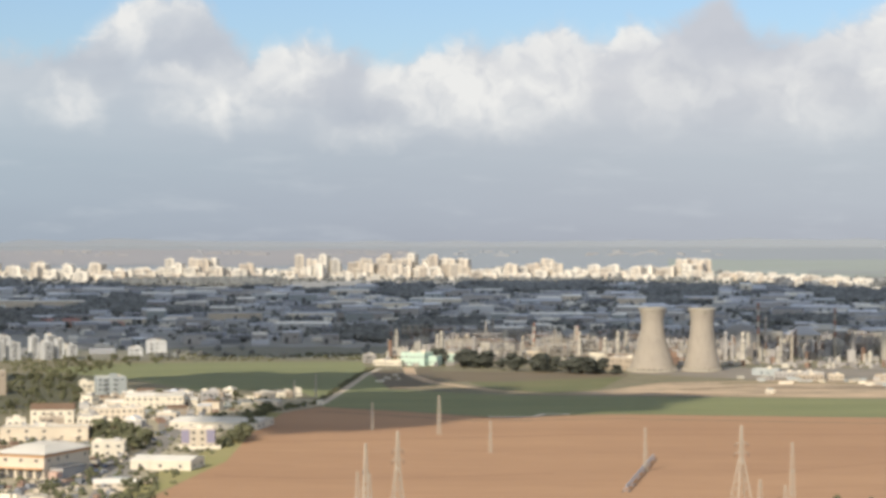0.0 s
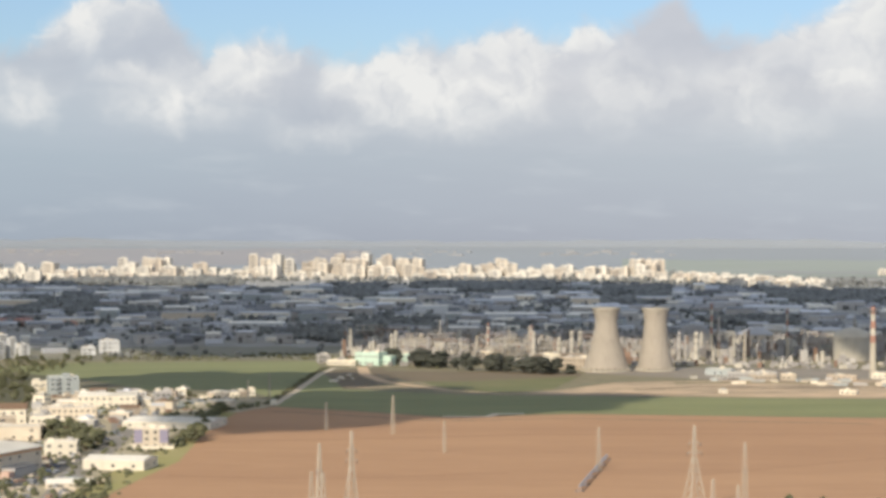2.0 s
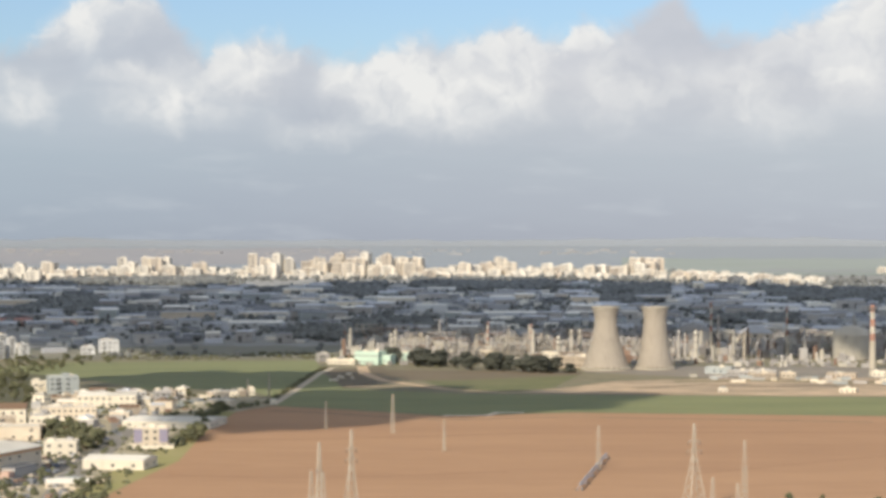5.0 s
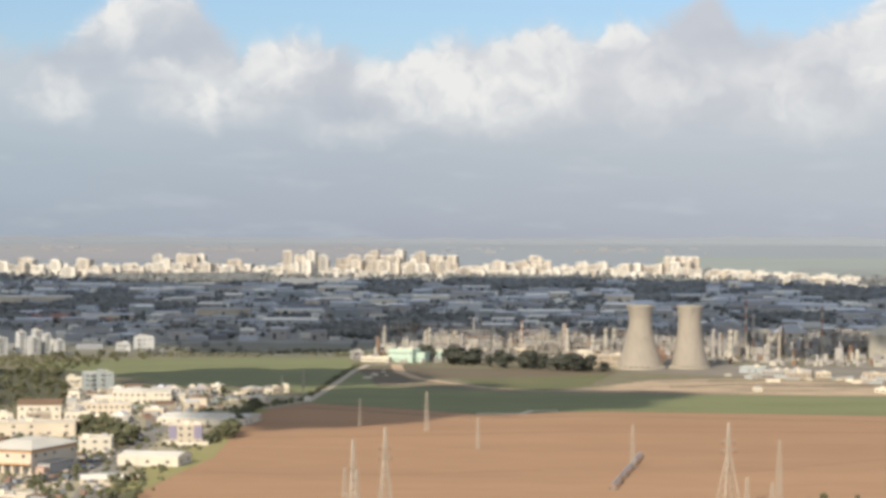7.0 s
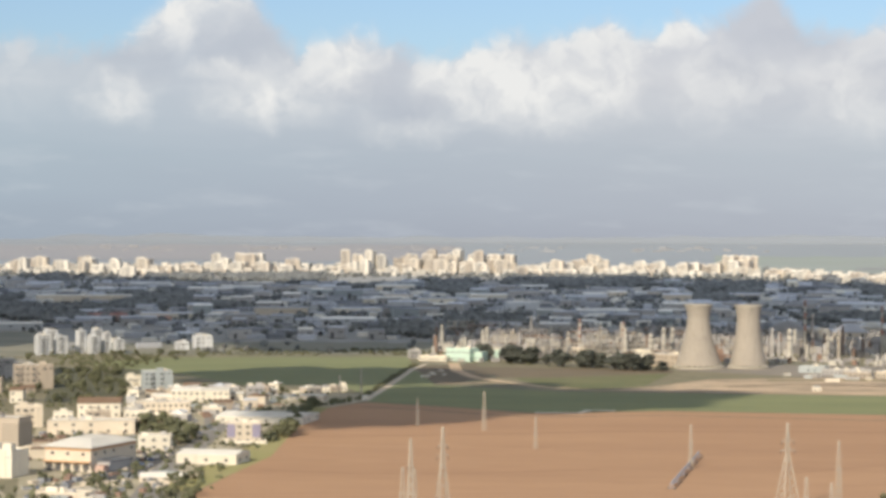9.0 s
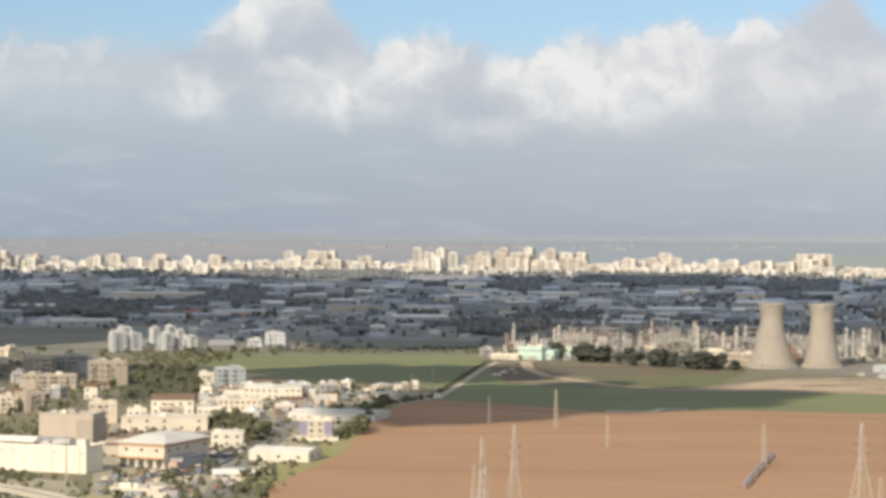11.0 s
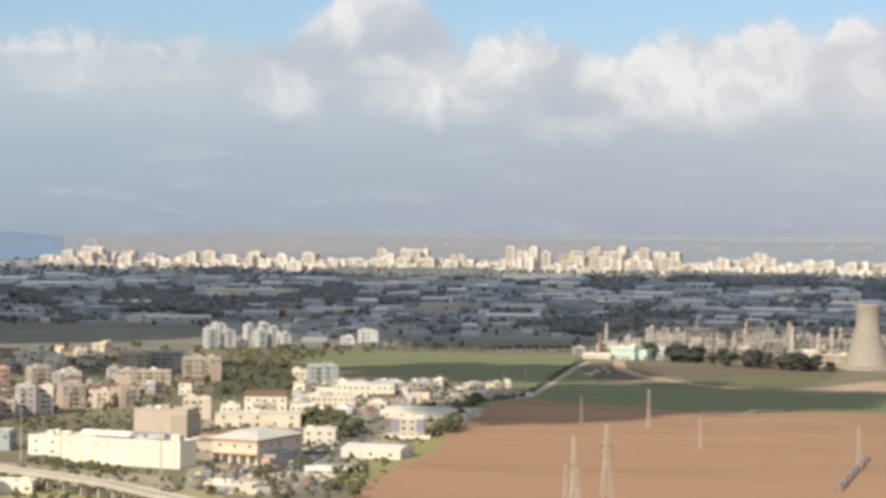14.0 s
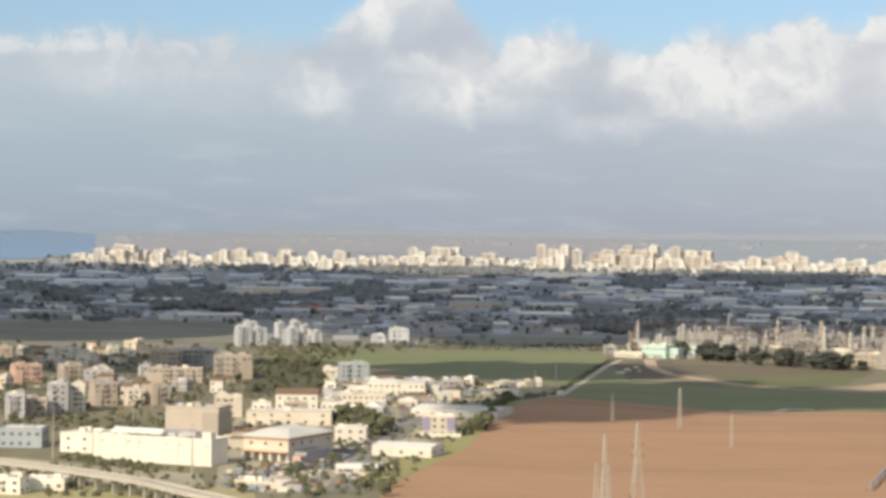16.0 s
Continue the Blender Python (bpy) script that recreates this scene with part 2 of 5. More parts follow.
GREY = surface("grey_render", (0.475, 0.455, 0.43), (0.37, 0.355, 0.34), 0.9, 0.08, 0.7, 0.4, vary=0.2, streak=0.25)
BLUEGREY = surface("blue_grey_cladding", (0.38, 0.41, 0.41), (0.32, 0.35, 0.35), 0.6, 0.08, 0.7, 0.4, vary=0.1)
SALMON = surface("salmon_render", (0.57, 0.43, 0.35), (0.52, 0.27, 0.18), 0.85, 0.08, 0.7, 0.4, vary=0.1)
LILAC = surface("lilac_panel", (0.30, 0.27, 0.36), (0.25, 0.23, 0.31), 0.7)
MINT = surface("mint_cladding", (0.55, 0.70, 0.60), (0.47, 0.61, 0.52), 0.6, 0.1, 0.8, 0.4)
ORANGE = surface("orange_band", (0.62, 0.36, 0.18), (0.54, 0.31, 0.15), 0.7)
ROOFWHITE = surface("white_roof", (0.86, 0.83, 0.75), (0.70, 0.67, 0.60), 0.8, 0.06, 0.5, 0.5, vary=0.15)
ROOFGREY = surface("grey_roof_sheet", (0.54, 0.56, 0.60), (0.41, 0.42, 0.45), 0.7, 0.06, 0.5, 0.5, vary=0.35)
ROOFDARK = surface("dark_roof_sheet", (0.26, 0.27, 0.29), (0.19, 0.20, 0.22), 0.7, 0.06, 0.5, 0.5, vary=0.35)
DOME = surface("dull_grey_dome", (0.36, 0.355, 0.345), (0.28, 0.275, 0.27), 0.8, 0.05, 0.4, 0.5, streak=0.4)
ROOFRED = surface("red_roof", (0.38, 0.16, 0.135), (0.30, 0.12, 0.105), 0.8, vary=0.1)
ROOFBROWN = surface("brown_roof", (0.24, 0.16, 0.11), (0.18, 0.12, 0.08), 0.85)
GLASS = surface("dark_window", (0.09, 0.09, 0.095), (0.14, 0.135, 0.13), 0.25)
STEEL = surface("galvanised_steel", (0.51, 0.45, 0.365), (0.43, 0.38, 0.31), 0.6, metal=0.2)
STEELBLUE = surface("blue_grey_steel", (0.40, 0.43, 0.50), (0.34, 0.37, 0.43), 0.6, metal=0.2)
RUST = surface("rusty_steel", (0.30, 0.20, 0.15), (0.24, 0.16, 0.12), 0.9, 0.1, 0.8)
PIPE = surface("pipework", (0.34, 0.32, 0.31), (0.22, 0.21, 0.20), 0.7, vary=0.5)
TANK = surface("tank_paint", (0.56, 0.53, 0.46), (0.44, 0.41, 0.35), 0.7, vary=0.15, streak=0.3)
RED = surface("red_paint", (0.40, 0.22, 0.17), (0.34, 0.19, 0.15), 0.8)
LEAF = surface("foliage", (0.092, 0.097, 0.052), (0.125, 0.125, 0.066), 0.9, 0.2, 1.5, 0.5, vary=0.35)
# walls of the remote town, dulled in colour for distance haze
HAZY = surface("haze_tinted_render", (0.38, 0.37, 0.36), (0.32, 0.315, 0.31), 0.95)
# foliage with cloud shade put into its colour, for trees before the refinery
LEAF_DARK = surface("shade_darkened_foliage", (0.050, 0.056, 0.046), (0.070, 0.074, 0.058), 0.9, 0.2, 1.5, 0.5, vary=0.3)
# foliage for far trees, lighter and greyer than LEAF to paint in haze
LEAF_FAR = surface("haze_lifted_foliage", (0.145, 0.152, 0.15), (0.175, 0.18, 0.17), 0.95, 0.02, 0.3, 0.5, vary=0.35)
BARK = surface("bark", (0.12, 0.09, 0.06), (0.08, 0.06, 0.04), 0.95)
CLOUD = surface("cloud", (0.85, 0.85, 0.86), (0.78, 0.78, 0.80), 1.0, 0.01, 0.05)
PALE = surface("pale_render", (0.60, 0.61, 0.61), (0.50, 0.51, 0.52), 0.85, 0.08, 0.7, 0.4, vary=0.15, streak=0.2)
PAINTS = {"pale": PALE, "white": WHITE, "cream": CREAM, "beige": BEIGE, "grey": GREY, "bluegrey": BLUEGREY, "salmon": SALMON, "lilac": LILAC, "mint": MINT}
PALETTE = [surface("vehicle_" + c, v, tuple(x * 0.85 for x in v), 0.35) for c, v in (("white", (0.7, 0.7, 0.7)), ("silver", (0.4, 0.41, 0.43)), ("dark", (0.05, 0.05, 0.06)), ("blue", (0.08, 0.14, 0.3)))]


# ---- building blocks ----
class Mesh:
    """Collects verts and faces; angles in degrees about z."""

    def __init__(self):
        self.v, self.f = [], []

    def add(self, verts, faces):
        k = len(self.v)
        self.v += [tuple(v) for v in verts]
        self.f += [tuple(i + k for i in f) for f in faces]
        return self

    def box(self, x, y, z, w, d, h, yaw=0.0, top=1.0):
        """A box whose base is centred at x, y, z; top: how much the upper face shrinks."""
        c, s = math.cos(radians(yaw)), math.sin(radians(yaw))
        vs = []
        for zz, k in ((z, 1.0), (z + h, top)):
            for px, py in ((-w / 2, -d / 2), (w / 2, -d / 2), (w / 2, d / 2), (-w / 2, d / 2)):
                vs.append((x + k * (px * c - py * s), y + k * (px * s + py * c), zz))
        return self.add(vs, [(3, 2, 1, 0), (4, 5, 6, 7), (0, 1, 5, 4), (1, 2, 6, 5), (2, 3, 7, 6), (3, 0, 4, 7)])

    def gable(self, x, y, z, w, d, rise, over=0.4):
        """A pitched roof with its ridge along x."""
        w, d = w + 2 * over, d + 2 * over
        vs = [(x + sx * w / 2, y + sy * d / 2, z + dz) for dz in (0.0, 0.25) for sx, sy in ((-1, -1), (1, -1), (1, 1), (-1, 1))]
        vs += [(x - w / 2, y, z + rise + 0.25), (x + w / 2, y, z + rise + 0.25)]
        return self.add(vs, [(3, 2, 1, 0), (0, 1, 5, 4), (2, 3, 7, 6), (1, 2, 6, 9, 5), (3, 0, 4, 8, 7), (4, 5, 9, 8), (6, 7, 8, 9)])

    def lathe(self, x, y, profile, n=24, cap=True):
        """A turned form about the vertical: profile of (radius, height)."""
        vs, fs = [], []
        for r, z in profile:
            vs += [(x + r * math.cos(2 * math.pi * i / n), y + r * math.sin(2 * math.pi * i / n), z) for i in range(n)]
        for k in range(len(profile) - 1):
            fs += [(k * n + i, k * n + (i + 1) % n, (k + 1) * n + (i + 1) % n, (k + 1) * n + i) for i in range(n)]
        if cap:
            fs += [tuple(range(n - 1, -1, -1)), tuple((len(profile) - 1) * n + i for i in range(n))]
        return self.add(vs, fs)

    def bar(self, a, b, r):
        """A square bar between two points."""
        a, b = Vector(a), Vector(b)
        q = (b - a).to_track_quat("Z", "Y")
        vs = [p + q @ Vector((sx * r, sy * r, 0)) for p in (a, b) for sx, sy in ((-1, -1), (1, -1), (1, 1), (-1, 1))]
        return self.add(vs, [(3, 2, 1, 0), (4, 5, 6, 7), (0, 1, 5, 4), (1, 2, 6, 5), (2, 3, 7, 6), (3, 0, 4, 7)])

    def blob(self, x, y, z, rx, ry, rz, rng, rough=0.25):
        """A lumpy clump on twelve corners, split once."""
        vs = []
        for v in ICO_V:
            k = 1 + rng.uniform(-rough, rough)
            vs.append((x + v[0] * rx * k, y + v[1] * ry * k, z + v[2] * rz * k))
        return self.add(vs, ICO_F)

    def data(self, name, mat):
        me = bpy.data.meshes.new(name)
        me.from_pydata(self.v, [], self.f)
        me.materials.append(mat)
        return me


def _ico(levels):
    bm = bmesh.new()
    bmesh.ops.create_icosphere(bm, subdivisions=levels, radius=1.0)
    v, f = [tuple(p.co) for p in bm.verts], [tuple(q.index for q in g.verts) for g in bm.faces]
    bm.free()
    return v, f


ICO_V, ICO_F = _ico(2)


def part(name, mesh, mat, parent, label=""):
    """Links a mesh as one part under a thing."""
    ob = new(name, mesh if isinstance(mesh, bpy.types.Mesh) else mesh.data(name, mat))
    ob.parent = parent
    return tagged(ob, label) if label else ob


def thing(name, m, label, category, group="", kind=""):
    """An empty at the base of a thing."""
    ob = new(name)
    ob.matrix_basis = m
    return tagged(ob, label, category, group, kind)


def ground_z(x, y):
    """Height of the plain: level, then climbing with distance to fit the camera's view."""
    d = math.hypot(x, y)
    if d < 2000:
        return 0.0
    if d < 4200:
        return 56 * ((d - 2000) / 2200) ** 1.3
    s = (d - 4200) / 750
    return 56 + 24.8 * s + 37.2 * s * s


def sheet(name, pts, mat, lift, label, category="ground", cell=None):
    """A patch of ground cover inside a polygon, laid just over the plain."""
    bm = bmesh.new()
    bm.faces.new([bm.verts.new((x, y, 0)) for x, y in pts])
    bmesh.ops.triangulate(bm, faces=bm.faces[:])
    if cell:
        bmesh.ops.subdivide_edges(bm, edges=bm.edges[:], cuts=cell, use_grid_fill=True)
    for v in bm.verts:
        v.co.z = ground_z(v.co.x, v.co.y) + lift
    bm.normal_update()
    for f in bm.faces:
        if f.normal.z < 0:
            f.normal_flip()
    me = bpy.data.meshes.new(name)
    bm.to_mesh(me)
    bm.free()
    me.materials.append(mat)
    return tagged(new(name, me), label, category, kind="structure")


def polar(bearing, dist):
    return dist * math.sin(radians(bearing)), dist * math.cos(radians(bearing))


# ---- ground ----
def build_ground():
    vs, fs, mi = [], [], []
    rings = [0.1, 300, 600, 900, 1200, 1500, 1750, 2000] + list(range(2050, 4960, 60)) + [4965]
    step, n = 3, 120
    for r in rings:
        for i in range(n):
            x, y = polar(i * step, r)
            vs.append((x, y, ground_z(x, y)))
    for k in range(len(rings) - 1):
        for i in range(n):
            fs.append((k * n + i, (k + 1) * n + i, (k + 1) * n + (i + 1) % n, k * n + (i + 1) % n))
            # material by distance: the two outer bands carry painted haze
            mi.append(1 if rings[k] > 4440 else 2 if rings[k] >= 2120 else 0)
    me = bpy.data.meshes.new("ground")
    me.from_pydata(vs, [], [f[::-1] for f in fs])
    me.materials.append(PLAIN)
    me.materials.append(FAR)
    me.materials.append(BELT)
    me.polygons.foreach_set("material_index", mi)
    tagged(new("ground", me), "green and grey coastal plain, far colour hazed, raised to fit the view", "ground", kind="structure")


build_ground()
# fields, tracks and the shore
sheet("brown_field", [(-123.9, 653.1), (-140.0, 943.7), (-121.9, 1111.1), (-124.0, 1280.5), (-116.3, 1433.5), (-92.1, 1478.9), (-34.6, 1443.3), (32.2, 1390.7), (127.7, 1414.1), (411.1, 1370.6), (250.9, 646.9)], SOIL, 0.06, "bare brown ploughed field", "field")
sheet("dark_green_field", [(-92.4, 1484.1), (-71.5, 1866.8), (-39.8, 1660.1), (52.9, 1597.0), (143.1, 1584.9), (462.9, 1543.6), (412.4, 1375.1), (128.1, 1418.9), (32.3, 1395.4), (-34.8, 1448.3)], CROP, 0.07, "green crop field bordering the ploughed soil", "field")
sheet("bare_patch", [(-72.0, 1909.2), (-13.4, 1953.6), (3.1, 1787.3), (-30.6, 1673.4), (-44.6, 1660.1)], SOIL_DARK, 0.08, "dark bare soil beside the track bend", "field")
sheet("dry_meadow", [(-7.5, 1883.5), (171.6, 1842.2), (130.9, 1660.1), (90.5, 1615.4), (45.2, 1647.1)], OLIVE, 0.08, "olive dry meadow before the refinery", "field")
# strip laid in dark soil colour to stand for the shade before the trees
sheet("dark_meadow", [(-10.4, 1909.2), (174.7, 1875.1), (170.1, 1826.2), (58.2, 1757.4), (8.0, 1757.4)], SOIL_DARK, 0.09, "strip of soil before the trees, darkened for cloud shade", "field")
sheet("sandy_strip", [(92.4, 1609.2), (145.7, 1666.7), (192.2, 1742.8), (300.6, 1775.4), (534.3, 1781.7), (464.7, 1549.3), (144.2, 1597.0)], SANDMIX, 0.09, "pale sandy strip along the refinery", "field")
sheet("plant_ground", [polar(7.0, 1845), polar(5.4, 1880), polar(5.6, 1985), polar(12.0, 1990), polar(20.0, 1990), polar(20.0, 1800), polar(12.0, 1778), polar(9.4, 1800)], APRON, 0.055, "dusty grey-brown ground of the refinery edge", "yard")
sheet("left_green_field", [(-398.6, 1926.7), (-338.8, 2030.5), (-84.8, 2059.9), (-72.7, 1926.7), (-99.0, 1561.4), (-125.2, 1660.1), (-204.3, 1647.1), (-282.9, 1787.3)], CROP, 0.07, "bright green crop field behind the town", "field")
sheet("verge", [(-140.6, 948.0), (-163.6, 948.0), (-144.1, 1111.1), (-131.2, 1261.2), (-129.5, 1443.3), (-94.2, 1505.4), (-115.9, 1428.6), (-123.3, 1272.7), (-121.3, 1105.2)], GRASS, 0.08, "grassy verge between town and field", "field")
sheet("west_meadow", [(-971.0, 2239.6), (-825.0, 1885.0), (-610.0, 1905.0), (-470.0, 2030.0), (-561.3, 2448.0), (-723.0, 2448.3)], SCRUB, 0.10, "grey-green scrubland beyond the houses, dulled for cloud shade", "field", 3)
sheet("railway_bank", [(-441.2, 1019.2), (-313.3, 724.6), (-158.8, 755.3), (-197.3, 899.0), (-263.6, 943.6), (-337.6, 1001.5)], BANK, 0.05, "dry grassy bank along the viaduct", "field")
def ring_patch(name, b0, b1, d0, d1, mat, lift, label):
    """A patch of far country between two bearings and two distances, with a ragged near edge."""
    m = Mesh()
    k, rows = 40, 6
    for i in range(k + 1):
        b = b0 + (b1 - b0) * i / k
        w = 30 * noise.noise(Vector((b * 1.3, d0 * 0.01, 0)))
        for j in range(rows + 1):
            x, y = polar(b, d0 + w + (d1 - d0) * j / rows)
            m.v.append((x, y, ground_z(x, y) + lift))
    m.f += [(i * (rows + 1) + j, (i + 1) * (rows + 1) + j, (i + 1) * (rows + 1) + j + 1, i * (rows + 1) + j + 1) for i in range(k) for j in range(rows)]
    tagged(new(name, m.data(name, mat)), label, "field", kind="structure")


ring_patch("hazy_slope", -16.0, -1.0, 4560, 4900, RIDGE, 0.8, "brown slope behind the city with haze put into its colour")
ring_patch("pale_field", 6.5, 22.0, 4220, 4700, PALEGREEN, 1.0, "green fields beyond the city edge, paled by painted haze")
ring_patch("bare_field", 10.5, 22.0, 4350, 4390, RIDGE, 1.6, "bare strip between far fields, paled by painted haze")
ring_patch("scrub_strip", -11.0, -1.0, 2095, 2290, SCRUB, 0.3, "scrub between the green field and the industrial belt, dulled for shade")
sheet("orchard_ground", [(-328.3, 1453.2), (-264.8, 1470.4), (-319.5, 1848.0), (-410.4, 1863.9)], ORCHARD, 0.05, "ground of a tree plot with the trees' shade painted dark", "ground")
sheet("factory_yard", [(-352.0, 1012.0), (-240.0, 962.0), (-215.0, 893.0), (-232.0, 888.0), (-292.0, 928.0), (-400.0, 997.0)], YARD, 0.06, "pale dusty yard between the factory and the viaduct", "yard")
sheet("dusty_apron", [(-204.1, 1515.0), (-148.4, 1443.3), (-114.2, 1432.1), (-93.2, 1489.6), (-102.7, 1554.4), (-150.9, 1601.8), (-209.4, 1623.8)], YARD, 0.10, "dusty pale ground at the edge of the estate", "yard")
sheet("estate_yard", [(-215.1, 895.2), (-169.1, 905.0), (-149.6, 1005.0), (-146.6, 1165.6), (-134.3, 1426.8), (-144.2, 1531.4), (-248.3, 1514.4), (-292.9, 1280.3), (-252.4, 1062.7)], YARD, 0.04, "dusty pale yards of the industrial estate", "yard")
# water follows the climb of the plain to reach the horizon in view
sheet("sea", [(-1886.8, 3656.7), (-1389.2, 4072.7), (-1312.2, 4299.4), (-1392.0, 4551.2), (-1436.0, 4700.0), (-1575.0, 4735.0), (-2290.0, 4400.0)], SEA, 1.2, "blue sea off the coast", "sea", 6)


def strip(name, pts, width, mat, lift, label):
    """A road or track along a line of points."""
    m = Mesh()
    vs = []
    for i, (x, y) in enumerate(pts):
        a, b = Vector(pts[max(i - 1, 0)]), Vector(pts[min(i + 1, len(pts) - 1)])
        n = (b - a).normalized().orthogonal() * (width / 2)
        vs += [(x + n.x, y + n.y, ground_z(x, y) + lift), (x - n.x, y - n.y, ground_z(x, y) + lift)]
    m.add(vs, [(2 * i, 2 * i + 2, 2 * i + 3, 2 * i + 1) for i in range(len(pts) - 1)])
    return tagged(new(name, m.data(name, mat)), label, "track", kind="structure")


strip("field_track", [(-93.1, 1494.7), (-82.5, 1660.1), (-71.5, 1866.8), (-62.2, 1944.6), (-24.8, 1972.0)], 6.0, TRACK, 0.12, "straight pale dirt track between fields")
strip("sandy_track", [(-34.9, 1972.0), (-29.6, 1850.3), (-12.1, 1757.4), (15.1, 1700.5), (45.2, 1647.1), (90.1, 1609.2), (138.2, 1634.3), (292.7, 1592.4), (447.1, 1567.0)], 11, SAND, 0.13, "winding sandy track along the meadow")
strip("spur_track", [(-42.9, 1686.8), (-21.1, 1680.1), (7.8, 1700.5)], 7, SAND, 0.14, "short sandy spur off the track")
# stands for a raised irrigation pipe, added as a flat strip of white render
strip("farm_track", [(32.3, 1395.4), (64.2, 1395.4), (72.2, 1418.9), (91.6, 1418.9)], 6, WHITE, 0.13, "flat white strip in place of a raised irrigation pipe")
strip("gravel_bank", [(199.3, 1656.4), (262.8, 1696.3), (321.2, 1668.7), (385.2, 1695.4), (475.8, 1667.6)], 9, SOIL_DARK, 0.14, "dark gravel bank along the sandy strip")
strip("weedy_edge", [(244.3, 1738.8), (320.8, 1745.6), (406.6, 1723.4), (495.7, 1737.2)], 12, OLIVE, 0.15, "weedy edge of the refinery ground")
strip("puddled_track", [(-92.4, 1443.3), (-33.7, 1404.7), (29.5, 1359.2), (124.7, 1381.6), (323.1, 1336.4)], 4, SOIL_DARK, 0.09, "dark headland along the ploughed field")
strip("dry_furrow", [(-115.0, 1169.9), (-74.3, 1160.2), (-27.8, 1157.0), (38.0, 1147.5)], 3.0, SOIL_PALE, 0.10, "pale furrow across the ploughed field")
strip("dry_furrow", [(-114.7, 1102.3), (-56.8, 1079.6), (4.9, 1079.6)], 2.0, SOIL_PALE, 0.10, "pale furrow across the ploughed field")
strip("moist_furrow", [(-109.2, 1217.4), (-57.4, 1224.5), (5.7, 1238.9), (77.8, 1261.2), (268.9, 1263.9), (362.5, 1270.4)], 4.0, SOIL_MID, 0.11, "darker furrow across the ploughed field")
strip("moist_furrow", [(-119.7, 1037.0), (-65.4, 1021.8), (-7.0, 1026.8), (58.7, 1047.3)], 3.0, SOIL_MID, 0.11, "darker furrow across the ploughed field")
strip("wheel_track", [(154.2, 1033.6), (213.3, 1075.2), (269.5, 1114.7), (323.1, 1132.1)], 2.2, SOIL_MID, 0.12, "curving tractor track on the ploughed field")
strip("town_road", [(-159.6, 911.2), (-170.0, 1039.5), (-171.0, 1169.9), (-175.2, 1268.7), (-185.9, 1337.9), (-182.2, 1414.2)], 14, ROADPALE, 0.12, "worn pale asphalt road through the industrial estate")
strip("cross_road", [(-553.1, 1430.5), (-452.2, 1458.3), (-378.2, 1478.6), (-313.5, 1485.0)], 9, ASPHALT, 0.12, "asphalt street between the houses")
strip("yard", [(-195.3, 982.4), (-188.9, 1077.3), (-183.9, 1124.1)], 26, ASPHALT, 0.10, "asphalt yard beside the cream factory")


# ---- cooling towers ----
def cooling_tower(x, y, height, r_base, r_neck, r_top):
    t = thing("cooling_tower", pose(x, y, 0), "weathered beige concrete hyperbolic cooling tower at the refinery", "cooling tower", "pair of cooling towers")
    leg = height * 0.045
    prof = []
    for i in range(25):
        s = i / 24
        z = leg + (height - leg) * s
        k = 0.80
        r = math.sqrt(r_neck ** 2 + (r_base ** 2 - r_neck ** 2) * ((k - s) / k) ** 2) if s < k else r_neck + (r_top - r_neck) * ((s - k) / (1 - k)) ** 1.2
        prof.append((r, z))
    inner = [(r - 0.7, z) for r, z in reversed(prof)]
    m = Mesh().lathe(0, 0, prof + inner + [prof[0]], 64, cap=False)
    shell = part("shell", m, SHELL, t)
    for p in shell.data.polygons:
        p.use_smooth = True
    rim = Mesh().lathe(0, 0, [(r_top, height - 1.4), (r_top + 0.7, height - 1.2), (r_top + 0.7, height), (r_top - 0.9, height), (r_top - 0.9, height - 1.4), (r_top, height - 1.4)], 64, cap=False)
    part("rim", rim, CONCRETE, t, "thick concrete rim")
    for i in range(24):
        a = 2 * math.pi * i / 24
        b = a + math.pi / 24
        m = Mesh().bar((r_base * 1.03 * math.cos(a), r_base * 1.03 * math.sin(a), 0), (r_base * math.cos(b), r_base * math.sin(b), leg + 0.4), 0.45)
        m.bar((r_base * 1.03 * math.cos(a), r_base * 1.03 * math.sin(a), 0), (r_base * math.cos(a - math.pi / 24), r_base * math.sin(a - math.pi / 24), leg + 0.4), 0.45)
        part("leg", m, CONCRETE, t)
    part("basin", Mesh().lathe(0, 0, [(r_base * 1.12, 0), (r_base * 1.12, 1.6), (r_base * 1.08, 1.6), (r_base * 1.08, 0.5), (0.1, 0.5)], 48, cap=False), CONCRETE, t, "low concrete water basin")
    part("fill", Mesh().lathe(0, 0, [(r_base * 0.9, 0.6), (r_base * 0.9, leg)], 48), PIPE, t, "dark cooling fill behind the legs")
    return t


cooling_tower(202.3, 1910.0, 61.0, 22.4, 10.8, 13.3)
cooling_tower(250.8, 1915.0, 60.6, 18.0, 11.2, 13.0)


# ---- buildings ----
WIN = {}


def window_mesh(w, h):
    key = (round(w, 1), round(h, 1))
    if key not in WIN:
        m = Mesh().box(0, 0, 0, w, 0.16, h)
        WIN[key] = m.data("window", GLASS)
    return WIN[key]


